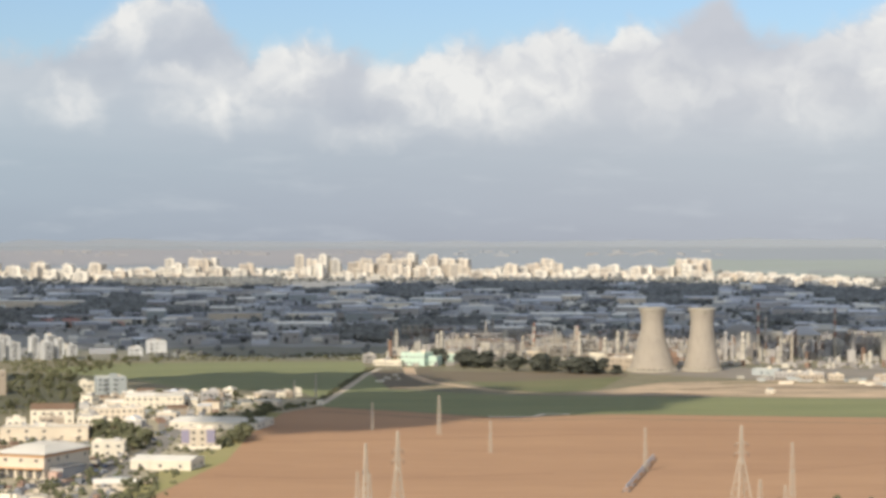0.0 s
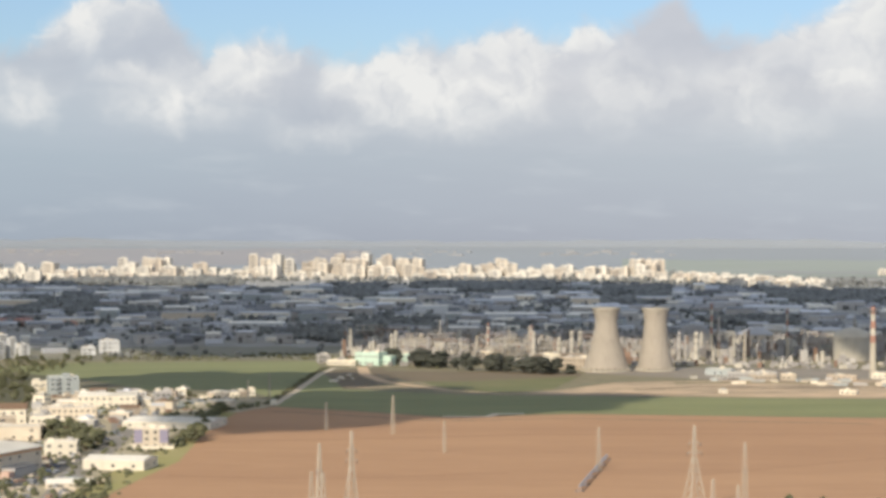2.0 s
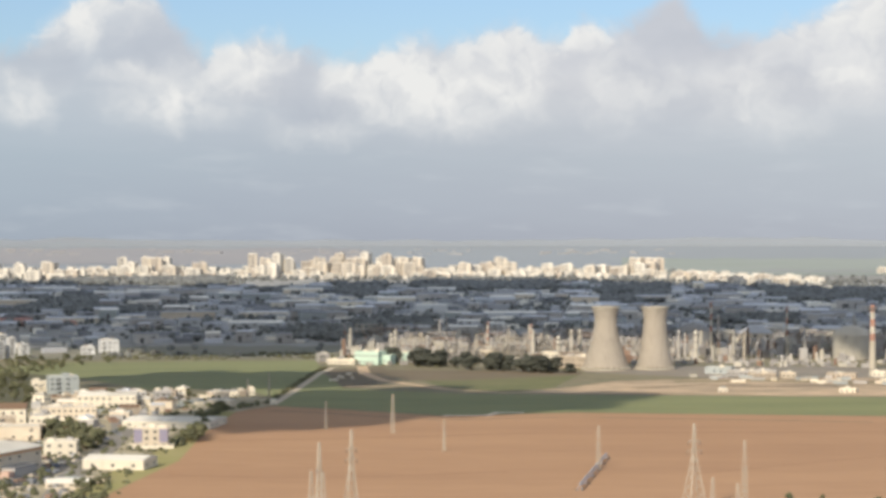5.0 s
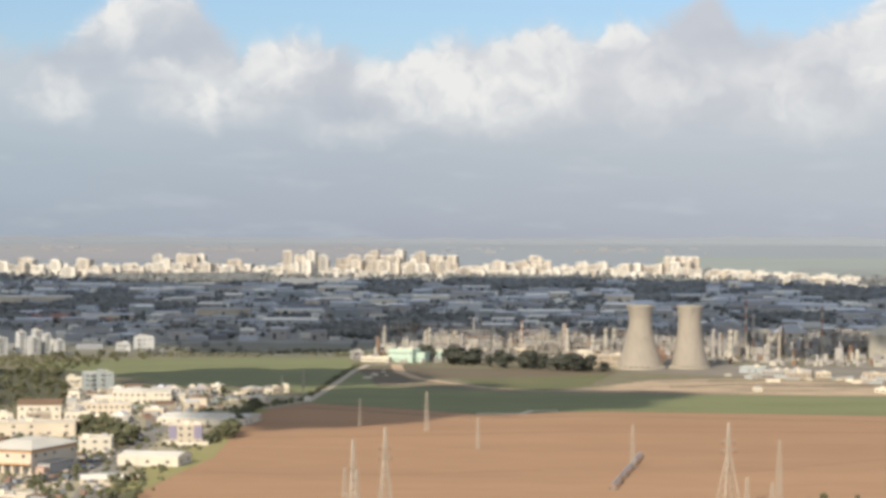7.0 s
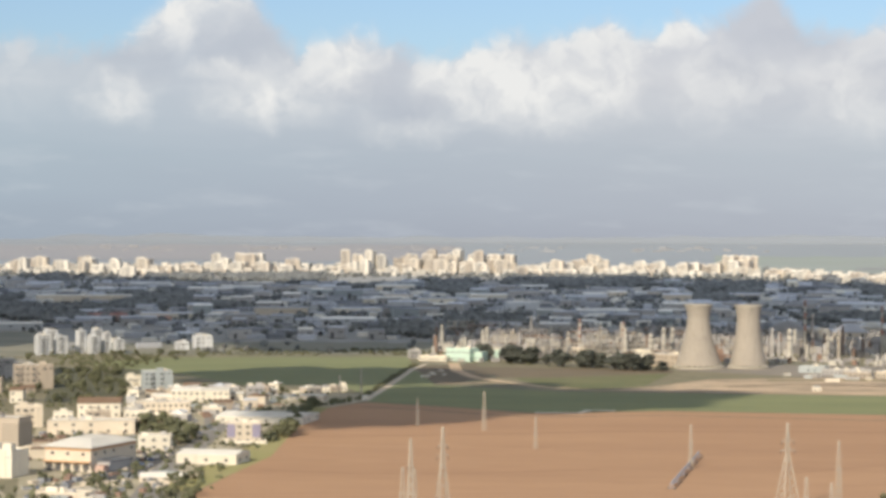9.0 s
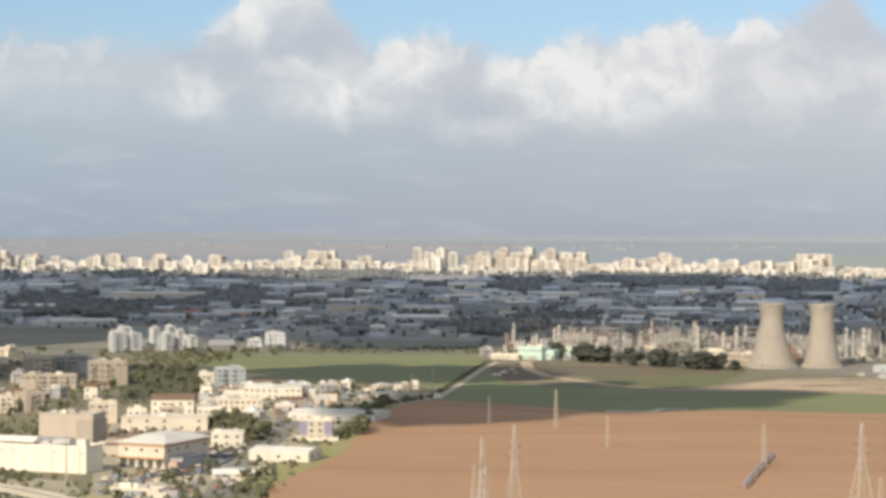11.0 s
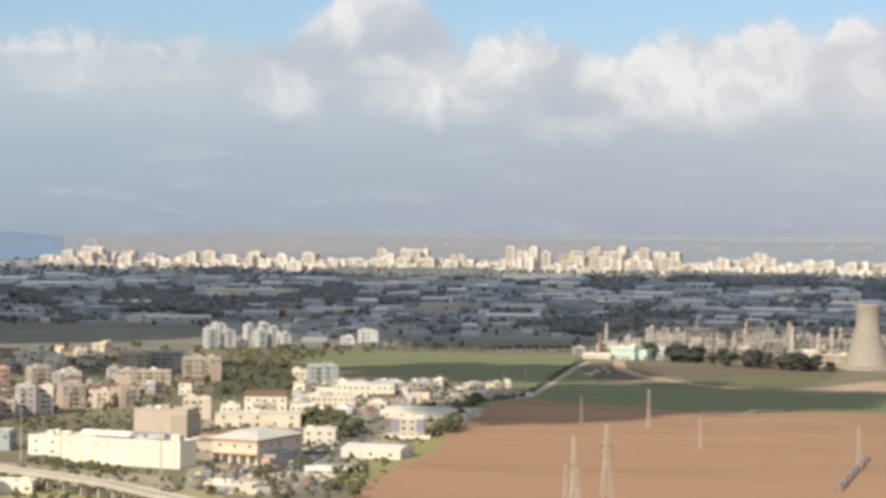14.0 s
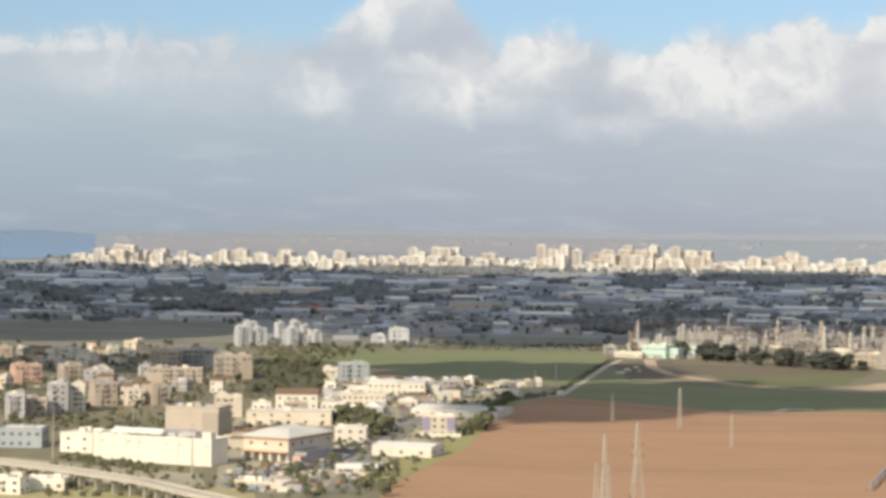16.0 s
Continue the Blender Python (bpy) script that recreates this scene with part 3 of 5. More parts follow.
def building(x, y, width, yaw, height, depth, storeys, paint, label, category="building", roof="flat", group="", name="building", windows=True, overhang=0.0, band=None):
    """A block with its front middle at x, y: walls, parapet, roof, windows and roof gear. yaw turns it about z."""
    rng = random.Random(int(x * 7 + y * 13))
    t = thing(name, pose(x, y, ground_z(x, y) - 0.3, 0, 0, yaw), label, category, group)
    mat = PAINTS[paint]
    h = height + 0.3
    part("wall", Mesh().box(0, depth / 2, 0, width, depth, h), mat, t)
    if roof == "gable":
        part("roof", Mesh().gable(0, depth / 2, h, width, depth, min(width, depth) * 0.22), ROOFBROWN, t, "brown pitched roof")
    elif roof == "hip":
        part("roof", Mesh().box(0, depth / 2, h, width + 3, depth + 3, 0.5).box(0, depth / 2, h + 0.5, width + 2, depth + 2, 3.2, 0, 0.45), ROOFWHITE, t, "broad white hipped roof")
    elif roof == "shed":
        m = Mesh()
        bays = max(1, round(width / 24))
        for i in range(bays):
            m.gable(-width / 2 + (i + 0.5) * width / bays, depth / 2, h, width / bays - 0.2, depth, 1.6, 0.1)
        part("roof", m, ROOFWHITE, t, "pale low-pitched metal roof")
    else:
        part("roof", Mesh().box(0, depth / 2, h, width - 0.5 + 2 * overhang, depth - 0.5 + 2 * overhang, 0.3), ROOFWHITE, t, "pale flat roof")
        if overhang == 0:
            m = Mesh()
            for px, py, w, d in ((0, 0.15, width + 0.1, 0.35), (0, depth - 0.15, width + 0.1, 0.35), (-width / 2 + 0.12, depth / 2, 0.35, depth - 0.7), (width / 2 - 0.12, depth / 2, 0.35, depth - 0.7)):
                m.box(px, py, h, w, d, 0.9)
            part("parapet", m, mat, t)
        for _ in range(rng.randint(1, 3) + int(width / 14)):
            s = rng.uniform(1.5, 3.5)
            part("roof_unit", Mesh().box(rng.uniform(-0.35, 0.35) * width, depth * rng.uniform(0.25, 0.8), h + 0.3, s * 1.3, s, rng.uniform(1.2, 2.6)), GREY if rng.random() < 0.5 else WHITE, t)
    if category in ("apartment house", "house", "apartment slab", "building", "office") and roof == "flat":
        c = rng.uniform(-0.3, 0.3) * width
        part("stair_head", Mesh().box(c, depth * 0.5, h + 0.3, min(5.5, width * 0.35), min(5, depth * 0.45), 2.6), mat, t)
        part("wing", Mesh().box(rng.choice((-0.36, 0.36)) * width, depth * 0.5, 0, width * 0.3, depth + rng.uniform(2, 4), h * rng.uniform(0.62, 0.95)), mat, t)
        k = max(1, int(width / 9)) if storeys else 0
        for i in range(k):
            q = (-0.5 + (i + rng.uniform(0.35, 0.65)) / k) * width
            for s in range(1, max(2, storeys)):
                b = part("balcony", Mesh().box(q, -0.75, s * h / storeys, 3.4, 1.5, 1.1), mat, t)
                # dark panel put in for the shaded recess above the balcony
                part("balcony_door", window_mesh(2.8, 1.3), GLASS, b).matrix_basis = pose(q, -0.04, s * h / storeys + 1.15)
    if band:
        part("band", Mesh().box(0, depth / 2, h - 1.6, width + 0.4, depth + 0.4, 1.1), band, t, "orange band under the roof")
    if windows and storeys:
        fh = h / storeys
        for face in (0, 1):
            run = width if face == 0 else depth
            cols = max(2, int(run / rng.choice((3.6, 4.2, 5.0))))
            if category in ("factory", "warehouse"):
                cols = max(2, int(run / 9))
            ww = min(1.9, run / cols * 0.42)
            me = window_mesh(ww, min(1.5, fh * 0.42))
            for s in range(storeys):
                for c in range(cols):
                    if rng.random() < 0.08:
                        continue
                    o = part("window", me, GLASS, t)
                    q = -run / 2 + (c + 0.5) * run / cols
                    o.matrix_basis = pose(q, -0.02, s * fh + fh * 0.36) if face == 0 else pose(width / 2 + 0.02, depth / 2 + q, s * fh + fh * 0.36, 0, 0, 90)
    return t


TAKEN = []


def estate(x, y, w, turn, h, depth, storeys, paint, label, cat, roof):
    """One building of the town, with its front middle at x, y."""
    TAKEN.append((x, y, w))
    building(x, y, w, turn, h, depth, storeys, paint, label, cat, roof, name=cat.replace(" ", "_"))


estate(-275.1, 1004.2, 72.0, -17, 13.1, 17, 0, "white", "long bright white factory block with a flat roof", "factory", "flat")
estate(-327.6, 1042.6, 20.5, -15, 10.0, 22, 2, "white", "low white annex beside the long factory", "factory", "flat")
estate(-291.0, 1151.4, 34.5, -10, 15.9, 18, 0, "beige", "plain beige stone block behind the white factory", "building", "flat")
estate(-191.6, 1130.3, 18.5, 4, 7.9, 15, 2, "white", "small white workshop with a pale flat roof", "workshop", "flat")
estate(-151.8, 1061.6, 34.1, -11, 5.2, 24, 1, "white", "long low white storage shed at the field edge", "warehouse", "shed")
estate(-145.5, 1174.3, 20.0, 4, 11.5, 14, 3, "cream", "cream three-storey office with lilac side panels", "office block", "flat")
estate(-151.1, 1299.4, 59.7, -10, 4.5, 42, 1, "white", "broad low warehouse with a pale metal roof", "warehouse", "shed")
estate(-225.1, 1371.4, 35.0, 7, 7.5, 20, 2, "cream", "cream two-storey row of workshops", "workshop", "flat")
estate(-215.2, 1472.9, 43.7, 1, 8.5, 26, 2, "white", "white workshop hall near the green field", "workshop", "shed")
estate(-246.8, 1223.6, 53.8, 6, 7.8, 20, 2, "cream", "cream factory wing behind the roofed hall", "factory", "flat")
estate(-263.6, 1333.7, 28.9, 6, 10.1, 16, 2, "white", "white hall with a brown pitched roof", "hall", "gable")
estate(-266.3, 1588.3, 23.6, 16, 14.7, 18, 4, "bluegrey", "blue-grey clad office block by the green field", "office", "flat")
estate(-288.7, 1607.8, 12.2, 16, 9.3, 12, 2, "white", "small white house beside the clad office", "house", "flat")
estate(-295.9, 1267.0, 17.8, 14, 13.0, 14, 3, "cream", "cream three-storey building in the estate", "building", "flat")
estate(-268.0, 1241.7, 12.0, 14, 10.9, 14, 3, "white", "white three-storey building in the estate", "building", "flat")
estate(-397.5, 1331.2, 16.0, 32, 15.1, 15, 4, "beige", "beige four-storey apartment house", "apartment house", "flat")
estate(-379.3, 1333.6, 11.5, 15, 11.1, 13, 3, "cream", "cream three-storey apartment house", "apartment house", "flat")
estate(-361.9, 1345.2, 13.2, 35, 12.7, 13, 3, "beige", "pale three-storey apartment house", "apartment house", "flat")
estate(-408.7, 1259.4, 13.6, 14, 19.7, 16, 5, "grey", "grey five-storey apartment house", "apartment house", "flat")
estate(-400.4, 1274.3, 10.7, 14, 17.6, 16, 5, "white", "white five-storey apartment house", "apartment house", "flat")
estate(-423.6, 1218.7, 12.2, 14, 15.5, 14, 4, "grey", "grey four-storey apartment house", "apartment house", "flat")
estate(-416.0, 1236.8, 14.2, 14, 11.2, 14, 3, "beige", "beige three-storey apartment house", "apartment house", "flat")
estate(-515.6, 1514.7, 21.2, 33, 13.7, 16, 3, "salmon", "salmon-coloured house among pale ones", "house", "flat")
estate(-492.6, 1559.4, 17.0, 38, 11.2, 14, 3, "beige", "beige house by the street", "house", "flat")
estate(-468.9, 1550.0, 23.1, 16, 8.3, 14, 2, "grey", "grey two-storey house by the street", "house", "flat")
estate(-451.8, 1686.7, 24.0, 17, 16.0, 15, 4, "beige", "beige apartment house on the rise", "apartment house", "flat")
estate(-428.5, 1716.5, 29.3, 17, 16.2, 15, 4, "grey", "grey apartment house on the rise", "apartment house", "flat")
estate(-405.0, 1545.9, 43.7, 8, 11.0, 15, 3, "beige", "wide beige apartment house", "apartment house", "flat")
estate(-369.2, 1598.0, 31.0, 16, 18.7, 16, 4, "beige", "beige and grey apartment house", "apartment house", "flat")
estate(-364.7, 1058.8, 23.7, 6, 10.2, 18, 2, "bluegrey", "blue-grey industrial hall by the railway", "hall", "flat")
estate(-294.0, 885.6, 19.7, 6, 4.8, 14, 1, "white", "white pavilion below the viaduct", "pavilion", "flat")
estate(-307.1, 869.6, 15.5, -3, 6.9, 12, 2, "white", "white house below the viaduct", "house", "flat")
estate(-311.9, 2159.0, 19.5, 17, 14.3, 18, 3, "pale", "white block at the edge of the green field", "building", "flat")
estate(-331.2, 2134.8, 13.7, 17, 8.6, 14, 2, "pale", "small white building at the field edge", "building", "flat")
estate(-163.0, 981.1, 21.1, 6, 2.6, 10, 1, "cream", "low cream sheds beside the yard", "shed", "shed")
estate(-198.5, 913.4, 26.0, -17, 2.7, 9, 1, "cream", "row of low pale sheds by the bank", "shed", "flat")
estate(-136.0, 1545.2, 11.3, 15, 4.9, 8, 1, "cream", "low cream shed at the edge of the fields", "shed", "flat")
estate(-128.4, 1571.1, 6.0, 15, 3.6, 6, 1, "white", "small white shed at the edge of the fields", "shed", "flat")
estate(-122.7, 1584.8, 5.1, 16, 3.6, 6, 1, "beige", "small beige shed at the edge of the fields", "shed", "flat")
estate(-116.2, 1586.6, 5.6, 16, 4.5, 7, 1, "white", "small bright white hut at the edge of the fields", "hut", "flat")
estate(-30.6, 1992.8, 26.7, -26, 12.5, 20, 2, "mint", "mint-green clad hall at the end of the track", "hall", "flat")
estate(-12.6, 1993.7, 13.8, -24, 9.1, 14, 1, "mint", "low mint-green annex of the hall", "hall", "flat")
estate(-56.3, 1994.2, 30.1, -20, 4.6, 10, 1, "white", "low white sheds beside the mint-green hall", "shed", "flat")
estate(-74.4, 2032.8, 12.0, 16, 8.0, 12, 2, "grey", "grey building above the track end", "building", "flat")
estate(299.9, 1842.0, 24.4, -20, 5.3, 20, 1, "bluegrey", "blue-grey workshop beside the cooling towers", "workshop", "flat")
estate(326.0, 1809.9, 44.7, -11, 4.2, 16, 1, "grey", "grey pump house before the refinery", "pump house", "flat")
estate(331.5, 1782.8, 23.7, -0, 3.6, 12, 1, "beige", "beige office huts at the refinery fence", "hut", "flat")
estate(354.7, 1782.7, 13.2, -0, 4.2, 10, 1, "cream", "cream hut at the refinery fence", "hut", "flat")
estate(401.5, 1778.6, 26.2, -18, 3.6, 12, 1, "beige", "beige workshop at the refinery fence", "workshop", "flat")
estate(441.0, 1797.6, 13.6, -0, 4.2, 10, 1, "white", "white hut at the refinery fence", "hut", "flat")
estate(267.0, 1611.1, 7.1, -0, 2.3, 6, 1, "white", "white cabin on the sandy strip", "cabin", "flat")
estate(366.6, 1601.0, 13.6, -28, 2.8, 8, 1, "white", "white cabin on the sandy strip", "cabin", "flat")
estate(172.7, 1931.9, 34.1, -32, 11.1, 24, 2, "beige", "sunlit beige plant house beside the cooling tower", "plant house", "flat")
estate(156.9, 2013.6, 14.5, -1, 10.4, 14, 2, "white", "white plant hut behind the trees", "plant house", "flat")
estate(89.5, 2056.7, 20.6, -0, 9.4, 14, 2, "cream", "cream hut behind the trees", "hut", "flat")
estate(11.5, 2040.1, 14.0, -0, 8.2, 12, 2, "mint", "mint-green hut between the trees", "hut", "flat")
building(-219.0, 1025.8, 27.7, -20, 12.6, 46, 2, "cream", "cream factory with an orange band and a broad white roof", "factory", "hip", name="factory", overhang=1.2, band=ORANGE)



def annexes():
    """Details of the two large factories and the office beside the field."""
    big = [o for o in bpy.data.objects if o.parent is None and "label" in o and o["label"].startswith("cream factory with an orange")][0]
    w = max(v.co.x for v in big.children[0].data.vertices) * 2
    for i in range(5):
        part("loading_door", Mesh().box(-w / 2 + (i + 0.5) * w / 5, -0.06, 0.3, w / 5 * 0.55, 0.16, 4.2), GLASS, big, "dark loading door")
        part("pier", Mesh().box(-w / 2 + i * w / 5 + 0.4, -0.5, 0, 0.8, 1.0, 5.4), WHITE, big)
    part("canopy", Mesh().box(0, -1.2, 5.2, w * 0.98, 2.6, 0.5), ORANGE, big, "orange canopy over the loading doors")
    part("lean_to", Mesh().box(w / 2 + 4, 16, 0, 8, 22, 5.5), GREY, big, "grey lean-to")
    part("lean_to_roof", Mesh().box(w / 2 + 4.1, 16, 5.5, 8.6, 22.6, 0.4), ROOFDARK, big, "dark sheet roof")
    part("kiosk", Mesh().box(w / 2 + 5.5, 1.5, 0, 5, 5, 4.2), SALMON, big, "small salmon kiosk")
    long = [o for o in bpy.data.objects if o.parent is None and "label" in o and o["label"].startswith("long bright white")][0]
    w = max(v.co.x for v in long.children[0].data.vertices) * 2
    h = max(v.co.z for v in long.children[0].data.vertices)
    for i in range(9):
        part("pilaster", Mesh().box(-w / 2 + (i + 0.5) * w / 9, -0.15, 0, 0.7, 0.35, h), WHITE, long)
        if i % 3 != 1:
            part("vent", Mesh().box(-w / 2 + (i + 1.0) * w / 9 - 2, -0.05, h * 0.72, 2.6, 0.14, 0.8), GREY, long, "grey louvred vent")
    part("roof_monitor", Mesh().gable(-w * 0.18, 9, h + 0.4, w * 0.42, 8, 2.4), ROOFWHITE, long, "raised white roof monitor")
    part("plant_room", Mesh().box(w * 0.25, 9.5, h + 0.3, 9, 6, 2.4), GREY, long, "grey rooftop plant room")
    part("stair_tower", Mesh().box(w / 2 - 3, 2.5, h, 5, 5, 3.4), WHITE, long)
    office = [o for o in bpy.data.objects if o.parent is None and "label" in o and "lilac side panels" in o["label"]][0]
    w = max(v.co.x for v in office.children[0].data.vertices) * 2
    h = max(v.co.z for v in office.children[0].data.vertices)
    for s in (-1, 1):
        part("panel", Mesh().box(s * w * 0.37, -0.14, h * 0.3, w * 0.24, 0.3, h * 0.62), LILAC, office, "lilac facade panel")
    part("plinth", Mesh().box(0, 4, 0, w * 1.35, 16, 2.2), WHITE, office, "low white plinth")


annexes()

# white apartment slabs behind the houses
for x, y, w, turn, h in (-462.5, 2049.0, 18.7, 18, 20.4,), (-446.7, 2063.0, 16.4, 17, 18.1,), (-430.4, 2086.2, 11.0, 17, 23.1,), (-414.2, 2073.1, 13.4, 17, 18.1,), (-403.2, 2085.6, 9.8, 17, 20.6,), (-389.1, 2080.9, 11.6, 17, 14.5,), (-470.0, 2119.5, 18.7, 18, 21.1,), (-424.5, 2143.1, 12.6, 17, 21.2,):
    building(x, y, w * 0.72, turn + 12, h, 11, 7, "pale", "white seven-storey apartment slab with dark windows", "apartment slab", group="white apartment slabs", name="apartment_slab")


# ---- viaduct ----
def viaduct(pts, label):
    t = thing("viaduct", pose(0, 0, 0), label, "viaduct")
    deck = Mesh()
    z = 6.4
    for i in range(len(pts) - 1):
        a, b = Vector(pts[i]), Vector(pts[i + 1])
        yaw = math.degrees(math.atan2(b.y - a.y, b.x - a.x))
        c, ln = (a + b) / 2, (b - a).length + 0.3
        n = Vector((-(b - a).y, (b - a).x)).normalized()
        deck.box(c.x, c.y, z, ln, 9, 1.1, yaw)
        for s in (-1, 1):
            part("barrier", Mesh().box(c.x + n.x * 4.3 * s, c.y + n.y * 4.3 * s, z + 1.1, ln, 0.3, 0.9, yaw), CONCRETE, t)
        k = max(1, round(ln / 12))
        for j in range(k):
            p = a + (b - a) * ((j + 0.5) / k)
            part("pier", Mesh().box(p.x, p.y, -0.5, 1.1, 3.2, z - 0.5, yaw).box(p.x, p.y, z - 1.0, 1.5, 7.6, 1.0, yaw), CONCRETE, t)
    part("deck", deck, CONCRETE, t, "pale concrete deck")
    return t


viaduct([(-419.6, 990.9), (-331.7, 933.3), (-285.1, 903.3), (-243.8, 873.0), (-214.6, 841.2), (-166.5, 791.6)], "pale concrete railway viaduct on short piers")


# ---- pylons and poles ----
def pylon(x, y, height, spread, mat, label):
    """A lattice pylon: legs, bracing, cross arms."""
    t = thing("pylon", pose(x, y, ground_z(x, y), 0, 0, 20), label, "pylon", "power pylons on the field")
    waist, b = height * 0.62, spread / 2
    arms = 2 if spread > 6 else 1 if spread > 3 else 0
    top = min(0.55, b * 0.5)
    bar, lace = (0.17, 0.075) if spread > 3 else (0.11, 0.045)
    for sx, sy in ((-1, -1), (1, -1), (1, 1), (-1, 1)):
        m = Mesh().bar((sx * b, sy * b, -0.2), (sx * top * 1.4, sy * top * 1.4, waist), bar).bar((sx * top * 1.4, sy * top * 1.4, waist), (sx * 0.3, sy * 0.3, height), bar)
        part("leg", m, mat, t)
    m = Mesh()
    levels = [i / 6 for i in range(7)]
    for i in range(6):
        r0, r1 = [b + (top * 1.4 - b) * s for s in (levels[i], levels[i + 1])]
        z0, z1 = levels[i] * waist, levels[i + 1] * waist
        for (ax, ay), (bx, by) in (((-1, -1), (1, -1)), ((1, -1), (1, 1)), ((1, 1), (-1, 1)), ((-1, 1), (-1, -1))):
            m.bar((ax * r0, ay * r0, z0), (bx * r1, by * r1, z1), lace)
            m.bar((bx * r0, by * r0, z0), (ax * r1, ay * r1, z1), lace)
    part("bracing", m, mat, t)
    for k in range(arms):
        z = height * (0.68 + 0.11 * k)
        w = spread * (0.42 - 0.06 * k)
        m = Mesh().bar((-w, 0, z), (w, 0, z), 0.13).bar((-w, 0, z), (0, 0, z + 1.6), 0.08).bar((w, 0, z), (0, 0, z + 1.6), 0.08)
        part("cross_arm", m, mat, t)
        for s in (-1, 1):
            part("insulator", Mesh().lathe(s * w * 0.96, 0, [(0.16, z - 1.6), (0.2, z - 0.8), (0.12, z - 0.1)], 6), GLASS, t)
    return t


PYLONS = [
    (-19.7, 860.6, 39.8, 6.4, STEEL), (-33.0, 843.3, 36.2, 3.2, STEEL), (-35.7, 826.7, 26.0, 2.4, STEEL), (-30.7, 826.7, 25.3, 2.4, STEEL),
    (-2.5, 1261.2, 25.2, 2.0, STEEL), (-46.2, 1292.3, 18.5, 1.5, STEEL), (27.6, 1150.6, 18.7, 1.4, STEEL),
    (107.9, 1055.2, 23.6, 1.8, STEEL), (135.4, 897.4, 38.9, 9.0, STEEL), (158.5, 897.4, 31.2, 2.2, STEEL), (136.6, 851.8, 19.7, 2.0, STEEL), (146.0, 843.3, 18.3, 2.0, STEEL),
    (-98.6, 1532.4, 21.5, 1.4, STEEL), (-116.6, 1550.6, 15.5, 1.4, STEEL),
]
for x, y, h, spread, mat in PYLONS:
    pylon(x, y, h, spread, mat, "slender grey lattice power pylon on the plain")


def pole(x, y, h):
    t = thing("mast", pose(x, y, 0), "tall pale steel lighting mast by the estate", "mast", "lighting masts")
    part("shaft", Mesh().lathe(0, 0, [(0.5, -0.2), (0.22, h)], 8), STEEL, t)
    part("head", Mesh().box(0, 0, h, 1.6, 0.5, 0.5), STEEL, t)


for x, y, h in ((-330.4, 1011.2, 27.4,), (-242.2, 960.0, 24.9,), (-334.8, 1179.7, 11.6,)):
    pole(x, y, h)

# wheeled irrigation line across the field
for a, b in (((89.4, 965.4), (118.1, 1111.1)),):
    a, b = Vector(a), Vector(b)
    ln = (b - a).length
    t = thing("irrigation_line", pose(a.x, a.y, 0.06, 0, 0, math.degrees(math.atan2(b.y - a.y, b.x - a.x))), "long blue-grey steel irrigation line on wheels in the field", "irrigation line")
    spans = max(3, round(ln / 28))
    for i in range(spans):
        x0, x1 = i * ln / spans, (i + 1) * ln / spans
        m = Mesh().bar((x0, 0, 3.0), (x1, 0, 3.0), 0.34)
        for s in (-1, 1):
            m.bar((x0, s * 0.2, 2.9), ((x0 + x1) / 2, s * 1.3, 1.7), 0.2).bar(((x0 + x1) / 2, s * 1.3, 1.7), (x1, s * 0.2, 2.9), 0.2)
        part("span", m, STEELBLUE, t)
    for i in range(spans + 1):
        x0 = i * ln / spans
        part("wheel_leg", Mesh().bar((x0, -1.6, 0.5), (x0, 0, 3.0), 0.08).bar((x0, 1.6, 0.5), (x0, 0, 3.0), 0.08).bar((x0, -1.6, 0.6), (x0, 1.6, 0.6), 0.1), STEELBLUE, t)
        for s in (-1, 1):
            o = part("wheel", Mesh().lathe(0, 0, [(0.5, -0.12), (0.5, 0.12)], 12), GLASS, t)
            o.matrix_basis = pose(x0, s * 1.6, 0.5, 0, 90)


# ---- refinery ----
def column(x, y, h, r, mat, label="slim steel process column of the refinery", bands=None, name="process_column"):
    t = thing(name, pose(x, y, ground_z(x, y)), label, "process column" if not bands else "chimney", "refinery columns" if not bands else "striped chimneys")
    if bands:
        k = 9
        for i in range(k):
            m = Mesh().lathe(0, 0, [(r * (1 - 0.035 * i), h * i / k - (0.3 if i == 0 else 0)), (r * (1 - 0.035 * (i + 1)), h * (i + 1) / k)], 16)
            part("band", m, (RED if i % 2 == 0 else TANK) if i > 3 else CONCRETE, t)
        part("platform", Mesh().lathe(0, 0, [(r * 1.5, h * 0.93), (r * 1.5, h * 0.95)], 16), PIPE, t)
    else:
        part("shell", Mesh().lathe(0, 0, [(r * 1.3, -0.3), (r * 1.3, 1.5), (r, 2.2), (r, h * 0.7), (r * 0.8, h * 0.74), (r * 0.8, h * 0.97), (r * 0.3, h)], 14), mat, t)
        for f in (0.35, 0.62, 0.85):
            part("platform", Mesh().lathe(0, 0, [(r * 1.7, h * f), (r * 1.7, h * f + 0.4)], 10), PIPE, t)
        part("ladder", Mesh().bar((-r * 1.2, -r * 0.7, 0), (-r * 1.2, -r * 0.7, h * 0.9), 0.2), PIPE, t)
    return t


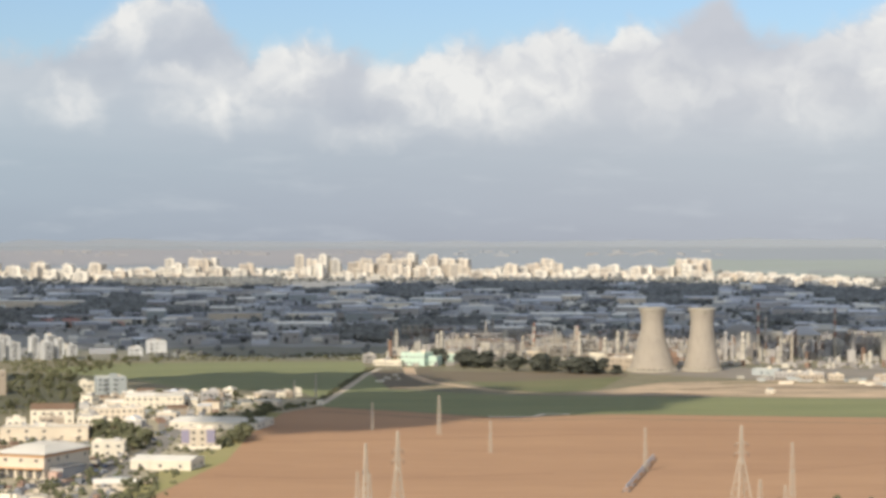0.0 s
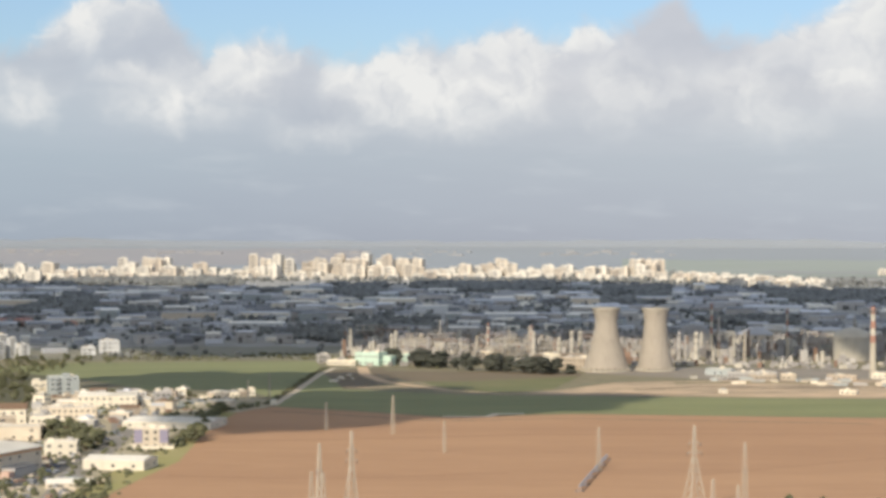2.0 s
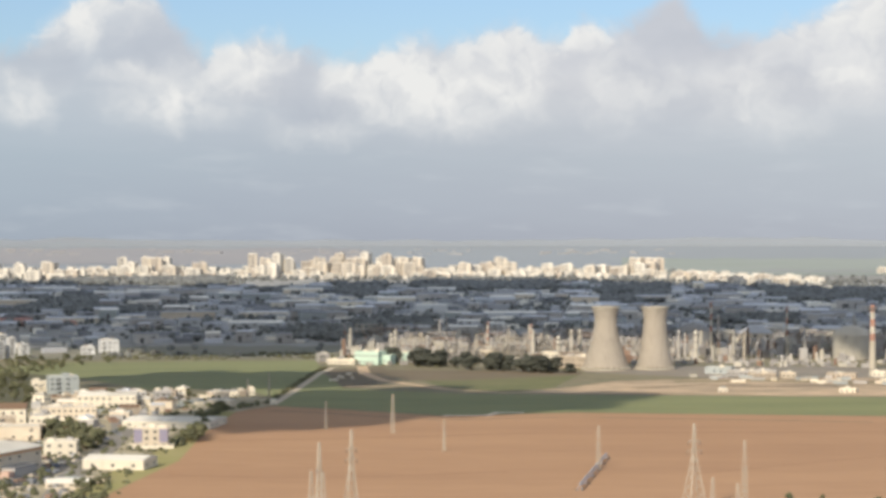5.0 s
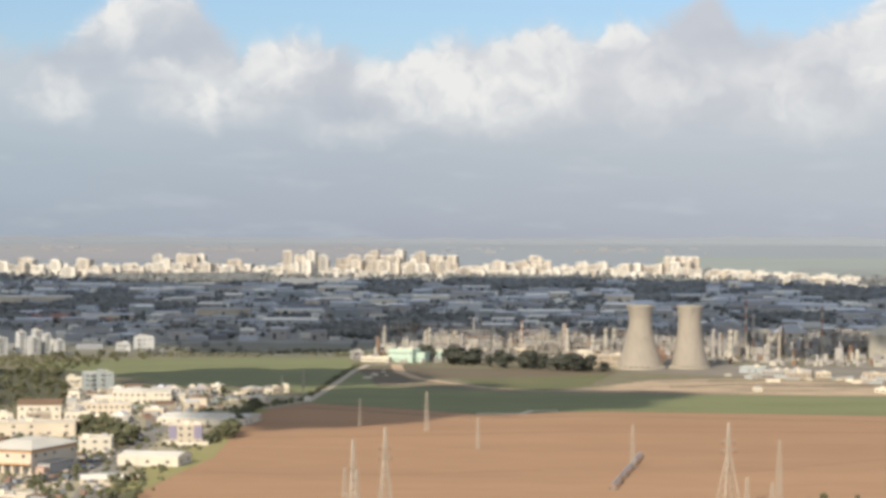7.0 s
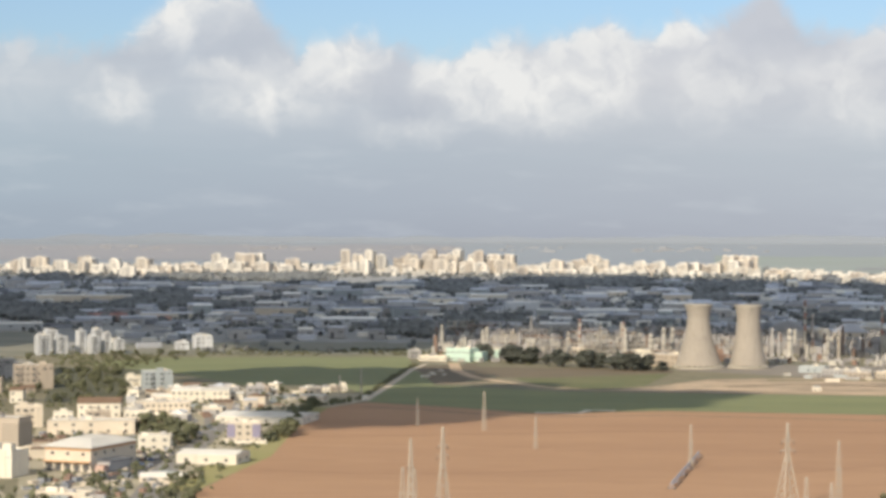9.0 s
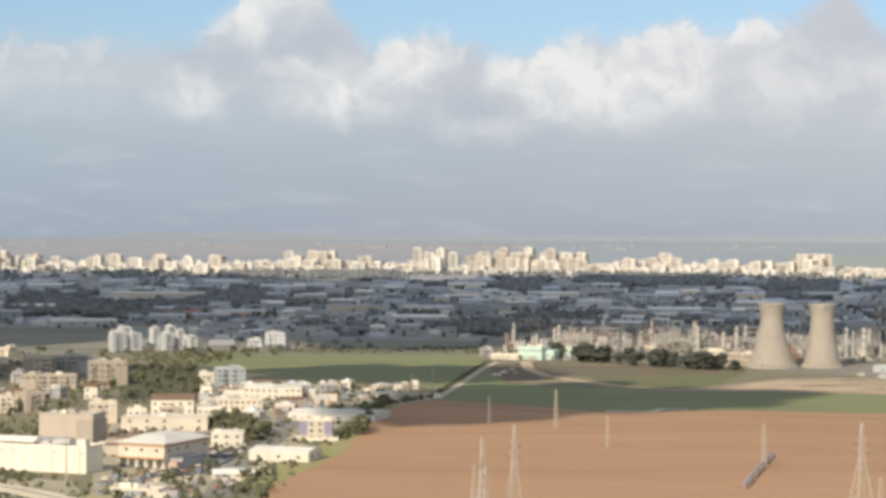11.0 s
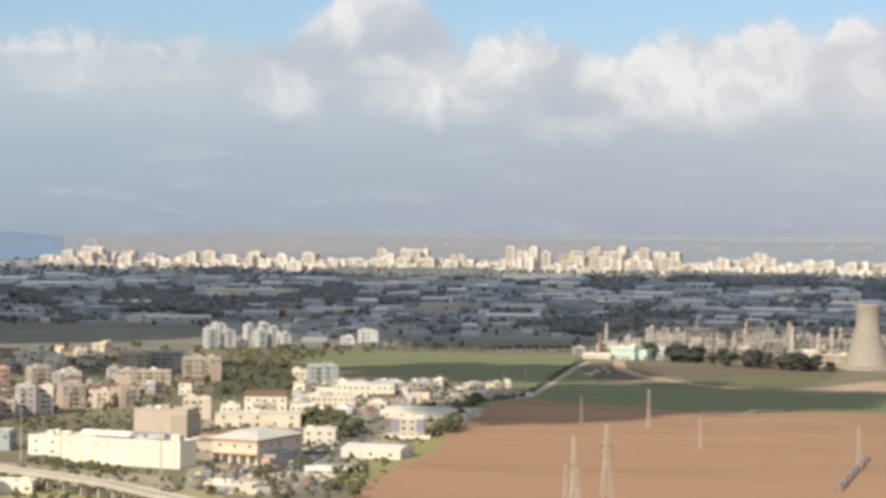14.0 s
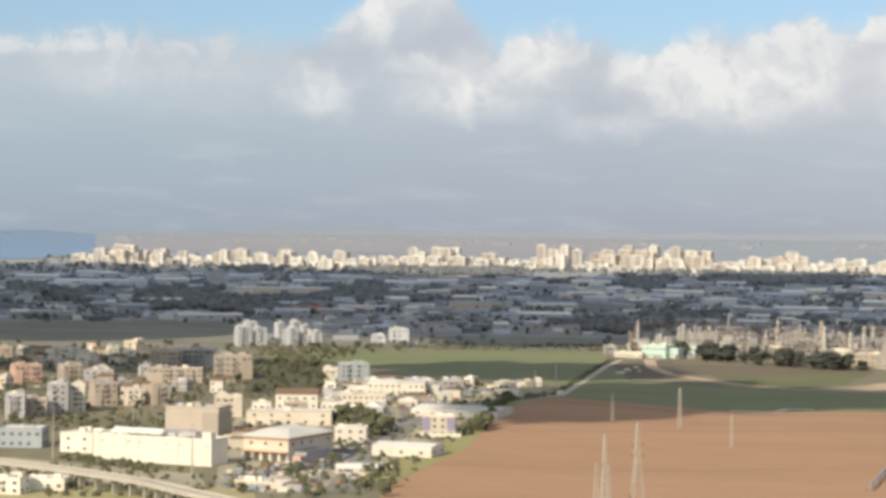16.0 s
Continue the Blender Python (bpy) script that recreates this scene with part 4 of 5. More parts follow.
def tank(x, y, r, h, dome=0.2, label="pale round storage tank of the refinery"):
    t = thing("storage_tank", pose(x, y, ground_z(x, y)), label, "storage tank", "storage tanks")
    big = r > 20
    part("shell", Mesh().lathe(0, 0, [(r, -0.3), (r, h)], 32), DOME if big else TANK, t)
    part("roof", Mesh().lathe(0, 0, [(r + 0.2, h), (r * 0.8, h + r * dome * 0.5), (r * 0.4, h + r * dome * 0.88), (0.2, h + r * dome)], 32), DOME if big else TANK, t)
    part("stair", Mesh().bar((-r - 0.4, 0, 0), (-r * 0.5, -r * 0.92, h), 0.3), PIPE, t)
    return t


def rack(x, y, w, d, h, rng):
    """An open steel process frame full of vessels and pipes."""
    t = thing("process_unit", pose(x, y, ground_z(x, y), 0, 0, rng.uniform(-12, 12)), "open steel process frame crowded with vessels and pipes", "process unit", "refinery process units")
    m = Mesh()
    nx, nz = max(2, round(w / 7)), max(2, round(h / 5))
    for i in range(nx + 1):
        for yy in (-d / 2, d / 2):
            m.bar((-w / 2 + i * w / nx, yy, -0.4), (-w / 2 + i * w / nx, yy, h), 0.35)
    for k in range(1, nz + 1):
        z = k * h / nz
        m.box(0, 0, z - 0.4, w, d, 0.35)
    part("frame", m, rng.choice((PIPE, CONCRETE, GREY, PIPE)), t)
    for _ in range(rng.randint(5, 9)):
        px, pz, r = rng.uniform(-w / 2, w / 2), rng.randrange(nz) * h / nz, rng.uniform(0.8, 1.9)
        m = Mesh().lathe(px, rng.uniform(-d / 2, 0), [(r * 0.4, pz), (r, pz + 0.6), (r, pz + h / nz * 0.8), (r * 0.4, pz + h / nz * 0.95)], 10)
        part("vessel", m, rng.choice((TANK, STEEL, GREY, PIPE, GREY)), t)
    for _ in range(3):
        z, yy = rng.uniform(2, h), -d / 2 - 0.6
        part("pipe", Mesh().bar((-w / 2 - 3, yy, z), (w / 2 + 3, yy, z), 0.35), rng.choice((STEEL, TANK, RUST)), t)


def refinery():
    rng = random.Random(4)
    for x, y, h in ((211.9, 1968.1, 36.8,), (144.6, 2056.1, 29.4,), (171.1, 2055.8, 23.6,), (184.1, 2055.6, 30.7,), (195.3, 2055.4, 29.5,), (-1.3, 2057.1, 30.6,), (-6.0, 2040.1, 26.8,), (18.7, 2057.0, 20.6,), (32.8, 2057.0, 24.7,), (299.1, 2053.2, 29.6,), (309.2, 2011.0, 32.0,), (353.3, 2051.7, 29.7,), (427.1, 2007.8, 32.3,)):
        column(x, y + rng.uniform(15, 60), h, rng.uniform(1.7, 2.6), rng.choice((TANK, STEEL, TANK, GREY)))
    for x, y, h in ((98.3, 2073.6, 36.2,), (336.8, 2052.2, 58.2,), (409.7, 2008.3, 54.5,), (148.8, 2124.7, 30.4,)):
        column(x, y + 60, h, 1.5, RED, "slim red and white banded chimney of the refinery", True, "chimney")
    for x, y, h in ((461.0, 1895.8, 62.4,), (475.4, 1861.8, 59.8,)):
        column(x, y + 10, h, 3.2, RED, "stout red and white banded chimney of the refinery", True, "chimney")
    for x, y, r, h, dome in ((349.9, 2302.2, 21, 14, 0.5), (478.1, 2047.1, 20, 25, 0.5), (457.4, 2150.5, 12, 10, 0.2), (73.9, 2160.5, 10, 9, 0.2), (50.0, 2196.4, 9, 9, 0.2),
                             (465.0, 2416.9, 16, 11, 0.1), (529.8, 2362.2, 18, 12, 0.1), (394.3, 2369.3, 16, 11, 0.1)):
        tank(x, y + r, r, h, dome)
    for i in range(74):
        bearing = rng.uniform(-1.2, 18.5) if i < 52 else rng.uniform(0.0, 6.0)
        dist = rng.uniform(2030, 2420)
        if 5.0 < bearing < 8.6 and dist < 2060:
            continue
        x, y = polar(bearing, dist)
        rack(x, y, rng.uniform(14, 34), rng.uniform(8, 14), rng.uniform(8, 21), rng)
    for i in range(38):
        x, y = polar(rng.uniform(-1.5, 18.0), rng.uniform(2010, 2450))
        column(x, y, rng.uniform(14, 34), rng.uniform(0.9, 1.8), rng.choice((TANK, STEEL, PIPE, RUST, GREY)))


refinery()


def bulk_store(x, y, w, d, h, yaw):
    """A tall hall with a hipped roof and a gallery along its front."""
    t = thing("bulk_store", pose(x, y, ground_z(x, y), 0, 0, yaw), "tall beige bulk store with a grey hipped roof", "bulk store")
    part("wall", Mesh().box(0, 0, -0.5, w, d, h + 0.5), CREAM, t)
    part("roof", Mesh().box(0, 0, h, w + 2, d + 2, 0.6).box(0, 0, h + 0.6, w + 1.4, d + 1.4, 8.0, 0, 0.35), ROOFGREY, t, "grey hipped sheet roof")
    part("gallery", Mesh().box(0, -d / 2 - 2, h * 0.45, w * 0.8, 4, 3.0), GREY, t, "grey conveyor gallery")
    for i in range(5):
        part("post", Mesh().box(-w * 0.36 + i * w * 0.18, -d / 2 - 3.2, -0.5, 0.8, 0.8, h * 0.45 + 0.5), CONCRETE, t)
        part("door" if i % 2 else "window", window_mesh(3.2, 3.0), GLASS, t).matrix_basis = pose(-w * 0.36 + i * w * 0.18, -d / 2 - 0.04, h * 0.7 if i % 2 == 0 else 0.0)


bulk_store(413.0, 2270.0, 38, 30, 15, -10)


def pipework():
    """Low pumps, drums, pipe bundles and huts packed between the process units."""
    rng = random.Random(6)
    for name, mat, n, hi, label in (("pipework", PIPE, 900, 13, "dark tangle of pipes and pumps between the process units"), ("drums", TANK, 420, 12, "pale drums and vessels crowded through the refinery"), ("plant_huts", GREY, 420, 11, "grey plant huts crowded through the refinery"), ("rusty_plant", RUST, 110, 14, "rusty frames crowded through the refinery")):
        m = Mesh()
        for _ in range(n):
            b, d = rng.uniform(-1.6, 19.0), 1985 + 480 * rng.random()
            if 5.2 < b < 8.9 and d < 2010:
                continue
            x, y = polar(b, d)
            z = ground_z(x, y) - 0.3
            h = rng.uniform(2.5, hi) * (1 if rng.random() < 0.8 else 1.5) * (0.5 if d < 2080 else 1.0)
            if rng.random() < 0.45:
                r = rng.uniform(0.8, 2.4)
                m.lathe(x, y, [(r, z), (r, z + h), (r * 0.4, z + h + r * 0.5)], 8)
            else:
                m.box(x, y, z, rng.uniform(2, 11), rng.uniform(2, 6), h * 0.8, rng.uniform(-30, 30))
        tagged(new(name, m.data(name, mat)), label, "plant", kind="stuff")


pipework()


# ---- industrial belt, woods and city ----
def hall(x, y, w, d, h, yaw, wall, roof, label, rng, group="industrial halls", name="industrial_hall"):
    t = thing(name, pose(x, y, ground_z(x, y), 0, 0, yaw), label, "industrial hall", group)
    part("wall", Mesh().box(0, 0, -1.0, w, d, h + 1.0), wall, t)
    m = Mesh()
    m.gable(0, 0, h, w, d, rng.uniform(0.8, 2.6), 0.2)
    part("roof", m, roof, t)
    k = max(2, int(w / 14)) if math.hypot(x, y) < 2700 else 1
    for i in range(k):
        part("door" if i % 3 == 0 else "window", window_mesh(4.0, h * 0.55) if i % 3 == 0 else window_mesh(5.0, 1.6), GLASS, t).matrix_basis = pose(-w / 2 + (i + 0.5) * w / k, -d / 2 - 0.05, 0 if i % 3 == 0 else h * 0.55)
    return t


# dense woods: bearing and half width in degrees, nearest and farthest distance
WOODS = [
    (-9.62, 1.15, 2955, 3415), (-12.44, 1.5, 2685, 3060), (-8.93, 0.93, 3820, 4060), (-12.51, 0.43, 3745, 4055), (-7.88, 0.76, 2930, 3080), (-6.65, 1.0, 3820, 4100),
    (-1.96, 1.06, 2365, 2640), (-0.04, 1.15, 2600, 2805), (-5.34, 0.44, 3750, 4100), (-3.84, 0.59, 3540, 3670), (-0.99, 0.74, 3420, 3840), (2.57, 1.82, 3605, 4025),
    (6.84, 0.97, 3220, 3810), (3.19, 0.67, 2655, 2700), (-14.54, 1.11, 2730, 3310), (-17.55, 0.61, 2900, 3215), (-18.8, 0.57, 3095, 3380), (12.2, 1.6, 3300, 3700), (10.2, 1.3, 2700, 2900),
]
# large pale halls: bearing, distance, width, height
HALLS_WEST = [
    (-11.59, 3170, 148, 11.4), (-11.48, 2830, 37, 6.4), (-11.34, 2650, 48, 7.4), (-9.27, 2755, 72, 7.6), (-7.58, 2810, 36, 7.2), (-11.06, 3435, 34, 8.8), (-9.74, 3535, 71, 12.7), (-7.13, 3455, 70, 11.4),
    (-17.04, 3365, 125, 9.8), (-15.78, 3430, 23, 10.7), (-14.78, 3440, 59, 9.6), (-14.47, 2605, 48, 5.1), (-15.06, 2875, 59, 7.3), (-18.55, 3515, 74, 10.2), (-6.01, 2810, 75, 13.0), (-5.07, 2625, 48, 5.9),
]
HALLS_EAST = [
    (-4.04, 2605, 72, 9.9), (-2.7, 3510, 68, 9.0), (-2.61, 3245, 47, 9.0), (-1.38, 3110, 72, 10.2), (-0.02, 3170, 59, 13.0), (0.98, 2970, 49, 13.0), (-3.43, 3050, 19, 13.0), (-3.83, 2850, 69, 9.4),
    (3.07, 3270, 37, 9.1), (3.7, 3315, 32, 10.2), (4.39, 3310, 20, 10.9), (4.79, 3325, 20, 10.9), (3.28, 2845, 76, 7.9), (2.11, 2685, 33, 6.1), (7.37, 3270, 49, 10.8), (8.12, 3430, 21, 10.2), (5.43, 3210, 46, 13.0),
    (10.8, 3057, 89, 8.9), (8.7, 3688, 21, 12.8),
]


def wooded(b, d, grow=1.0):
    """Whether a spot lies in one of the dense woods, with ragged edges."""
    k = grow + 0.35 * noise.noise(Vector((b * 2.2, d / 70, 4.4)))
    return any(abs(b - c) < w * k and abs(d - (d0 + d1) / 2) < (d1 - d0) / 2 * k for c, w, d0, d1 in WOODS)


def belt():
    rng = random.Random(11)
    made = 0
    marked = [polar(b, d + 20) + (w,) for b, d, w, _ in HALLS_WEST + HALLS_EAST]
    while made < 215:
        bearing, dist = rng.uniform(-21.5, 19.5), 2150 + 1560 * rng.random() ** 0.8
        if dist < 2480 and bearing > -2.5:
            continue
        if dist < 2330 and bearing > -9.5 and bearing < -2:
            continue
        if dist < 2500 and bearing < -11:
            continue
        x, y = polar(bearing, dist)
        if wooded(bearing, dist, 1.1) or any(abs(x - a) < w * 0.6 + 12 and abs(y - b) < 55 for a, b, w in marked):
            continue
        far = (dist - 2100) / 2000
        w, d, h = rng.uniform(13, 38) * (1 + 0.6 * far), rng.uniform(18, 44), rng.uniform(5, 13)
        if rng.random() < 0.14:
            w, h = w * 1.9, rng.uniform(6, 9)
        wall = rng.choice((GREY, GREY, PALE, BLUEGREY, GREY))
        roof = rng.choice((ROOFGREY, ROOFDARK, ROOFGREY, ROOFDARK, ROOFWHITE))
        hall(x, y, w, d, h, -bearing + rng.uniform(-14, 14), wall, roof, "pale industrial hall with a low-pitched sheet roof", rng)
        made += 1
    for x, y, w, turn, h in ((-523.2, 2673.6, 48.1, 34, 7.0,), (-472.8, 2652.2, 76.6, 28, 4.6,)):
        hall(x, y + 20, w, 40, h, turn, SALMON, ROOFRED, "long hall with a faded red roof", rng, "red-roofed halls")
    for b, d, w, h in HALLS_WEST + HALLS_EAST:
        x, y = polar(b, d + 20)
        hall(x, y, w, rng.uniform(26, 40), h * 0.8, -b + rng.uniform(-9, 9), rng.choice((WHITE, PALE, CREAM)), rng.choice((ROOFWHITE, ROOFWHITE, ROOFGREY)), "long pale industrial hall with a sheet roof", rng, "pale halls")


belt()


def tree_mesh(rng, h, spread, blobs, leaf, low=0.38):
    """Trunk and limbs, and a ragged crown of lobes and loose leaves."""
    tr = Mesh().lathe(0, 0, [(h * 0.045, -0.3), (h * 0.032, h * 0.3), (h * 0.012, h * 0.75)], 7)
    cr = Mesh()
    for _ in range(blobs):
        a, r = rng.uniform(0, 6.28), spread * rng.uniform(0.1, 0.62)
        z = h * rng.uniform(low, 0.86)
        p = (r * math.cos(a), r * math.sin(a), z)
        tr.bar((0, 0, h * 0.28), p, h * 0.008)
        k = spread * rng.uniform(0.24, 0.44)
        cr.blob(*p, k, k, k * 0.8, rng, 0.3)
        for _ in range(26):
            v = Vector((rng.gauss(0, 1), rng.gauss(0, 1), rng.gauss(0, 1))).normalized() * k * rng.uniform(0.9, 1.3)
            c = Vector(p) + v
            s = spread * 0.09
            e = [Vector((rng.uniform(-s, s), rng.uniform(-s, s), rng.uniform(-s, s))) for _ in range(3)]
            cr.add([c + q for q in e], [(0, 1, 2)])
    return tr.data("trunk", BARK), cr.data("crown", leaf)


TREES = [tree_mesh(random.Random(i), 8.0, 4.2, 9, LEAF) for i in range(6)]
DARKENED_TREES = [tree_mesh(random.Random(30 + i), 8.0, 4.2, 16, LEAF_DARK, 0.16) for i in range(4)]


def tree(x, y, h, label, group, rng, wide=1.0, kinds=None):
    t = thing("tree", pose(x, y, ground_z(x, y), 0, 0, rng.uniform(0, 360)), label, "tree", group)
    t.scale = (h / 8 * wide, h / 8 * wide, h / 8)
    tr, cr = rng.choice(kinds or TREES)
    part("trunk", tr, BARK, t)
    part("crown", cr, LEAF, t)


def inside(x, y, poly):
    hit = False
    for i in range(len(poly)):
        (ax, ay), (bx, by) = poly[i - 1], poly[i]
        if (ay > y) != (by > y) and x < (bx - ax) * (y - ay) / (by - ay) + ax:
            hit = not hit
    return hit


def scatter(poly, n, rng):
    xs, ys = [p[0] for p in poly], [p[1] for p in poly]
    out = []
    while len(out) < n:
        x, y = rng.uniform(min(xs), max(xs)), rng.uniform(min(ys), max(ys))
        if inside(x, y, poly):
            out.append((x, y))
    return out


def planting():
    rng = random.Random(21)
    for x, y, h, wide in ((-3.6, 2014.5, 16, 1.0), (22.4, 1968.6, 17, 1.3), (34.6, 1959.4, 16, 1.3), (56.7, 1950.2, 11, 0.9), (72.1, 1914.6, 17, 1.2), (92.5, 1905.8, 17, 1.2), (103.0, 1897.1, 14, 1.2), (120.9, 1880.1, 15, 1.5),
                          (131.1, 1871.6, 16, 1.5), (143.9, 1863.2, 14, 1.5), (162.6, 1863.2, 9, 1.2), (43.5, 1959.4, 13, 1.3)):
        tree(x, y, h * 1.08, "bushy tree before the refinery, foliage darkened for cloud shade", "trees before the refinery", rng, wide * 1.3, DARKENED_TREES)


def grove(poly, n, lo, hi, seed):
    """Trees strewn over a plot."""
    rng = random.Random(seed)
    for x, y in scatter(poly, int(n * 0.62), rng):
        tree(x, y, rng.uniform(lo, hi), "small dark green tree in the town", "town trees", rng, rng.uniform(0.9, 1.3))


planting()
grove([(-202.1, 1152.4), (-171.3, 1149.7), (-191.7, 1285.0), (-227.6, 1296.8)], 44, 7, 11, 200)
grove([(-130.1, 1169.5), (-120.2, 1171.9), (-125.1, 1439.3), (-132.3, 1427.3)], 30, 6, 10, 201)
grove([(-326.5, 1464.7), (-268.8, 1480.4), (-332.7, 1801.5), (-401.3, 1822.7)], 70, 4, 9, 202)
grove([(-442.0, 1242.6), (-322.4, 1339.1), (-357.5, 1484.3), (-512.9, 1441.6)], 46, 4, 8, 203)
grove([(-436.4, 1147.7), (-307.2, 1161.4), (-335.9, 1269.4), (-462.8, 1216.9)], 38, 3, 7, 204)
grove([(-291.0, 949.3), (-219.9, 915.2), (-230.2, 957.9), (-309.1, 1008.0)], 26, 2.5, 4.5, 205)
grove([(-173.0, 884.1), (-135.2, 892.0), (-142.8, 1019.2), (-177.7, 950.9)], 22, 3, 7, 206)
grove([(-545.1, 1432.7), (-332.5, 1491.2), (-451.8, 2079.4), (-753.5, 1979.5)], 70, 4, 8, 207)
grove([(-345.2, 1840.1), (-285.8, 1949.9), (-297.0, 2108.8), (-397.2, 2051.6)], 34, 5, 9, 208)
grove([(-218.9, 1466.5), (-131.7, 1490.0), (-128.4, 1608.1), (-243.1, 1627.5)], 30, 3, 7, 209)
grove([(173.9, 903.1), (233.9, 901.9), (243.3, 938.5), (177.8, 923.1)], 10, 2.5, 5, 210)
grove([(-201.4, 882.0), (-171.2, 888.4), (-196.8, 1020.1), (-229.7, 967.6)], 16, 2.5, 6, 211)


def woods():
    """Far tree cover between the halls, in the haze-lightened foliage colour."""
    rng = random.Random(31)
    m = Mesh()

    def clump(x, y, h, r):
        z = ground_z(x, y)
        m.add([(x + v[0] * r * (1 + rng.uniform(-0.3, 0.3)), y + v[1] * r * (1 + rng.uniform(-0.3, 0.3)), z + h * 0.5 + v[2] * h * 0.5 * (1 + rng.uniform(-0.3, 0.3))) for v in ICO1[0]], ICO1[1])

    for b, w, d0, d1 in WOODS:
        area = 2 * radians(w) * (d0 + d1) / 2 * (d1 - d0)
        for _ in range(int(area / 75)):
            bb, d = b + rng.uniform(-w, w) * 1.2, (d0 + d1) / 2 + rng.uniform(-0.6, 0.6) * (d1 - d0)
            if not wooded(bb, d):
                continue
            h = rng.uniform(6, 10)
            clump(*polar(bb, d), h, h * rng.uniform(0.5, 0.85))
    # single trees and rows between the halls
    k = 0
    while k < 4600:
        bearing, dist = rng.uniform(-22, 20), 2080 + 2080 * rng.random() ** 0.85
        if dist < 2110 and -9.8 < bearing < -2.2:
            continue
        x, y = polar(bearing, dist)
        if noise.noise(Vector((x / 150, y / 260, 3.1))) > -0.02 and rng.random() < 0.85:
            continue
        if (dist < 2450 and bearing > -2 and rng.random() < 0.85) or (dist < 2520 and bearing < -2 and rng.random() < 0.5) or (dist < 2470 and bearing < -11.5):
            continue
        h = rng.uniform(4, 8)
        clump(x, y, h, h * rng.uniform(0.45, 0.8))
        k += 1
    tagged(new("woods", m.data("woods", LEAF_FAR)), "dark belts of trees between the industrial halls, lightened by painted haze", "woods", kind="stuff")


ICO1 = _ico(1)
woods()


# ---- city ----
def block_meshes(rng, storeys, w, d):
    """An apartment block: walls with stair core and setbacks, window bands, roof gear."""
    h = storeys * 3.0
    walls = Mesh().box(0, 0, -2, w, d, h + 2)
    core = rng.uniform(-0.3, 0.3) * w
    walls.box(core, 0, h, w * 0.3, d * 0.6, 3.2).box(-w * 0.3, -d / 2 - 0.8, 0, w * 0.22, 1.6, h)
    if rng.random() < 0.6:
        walls.box(w * 0.3, -d / 2 - 0.8, 0, w * 0.22, 1.6, h)
    glass = Mesh()
    for s in range(storeys):
        z = s * 3.0 + 1.0
        glass.box(0, -d / 2, z, w * 0.3, 0.5, 1.5).box(-w * 0.46, -d / 2, z, w * 0.06, 0.5, 1.5)
        glass.box(w / 2, 0, z, 0.5, d * 0.5, 1.5).box(-w * 0.3, -d / 2 - 1.6, z, w * 0.14, 0.3, 1.4)
    roof = Mesh().box(0, 0, h, w * 0.96, d * 0.92, 0.5)
    for _ in range(3):
        roof.box(rng.uniform(-0.4, 0.4) * w, rng.uniform(-0.3, 0.3) * d, h + 0.5, 2.0, 2.0, 1.6)
    return walls, glass, roof


CITYPAINT = [surface("city_" + k, c, tuple(x * 0.85 for x in c), 0.9, 0.02, 0.2, 0.5, vary=0.16) for k, c in (("cream", (0.66, 0.595, 0.50)), ("white", (0.72, 0.68, 0.60)), ("sand", (0.54, 0.475, 0.395)))]
CITYGLASS = surface("city_window", (0.22, 0.21, 0.21), (0.28, 0.27, 0.26), 0.5)


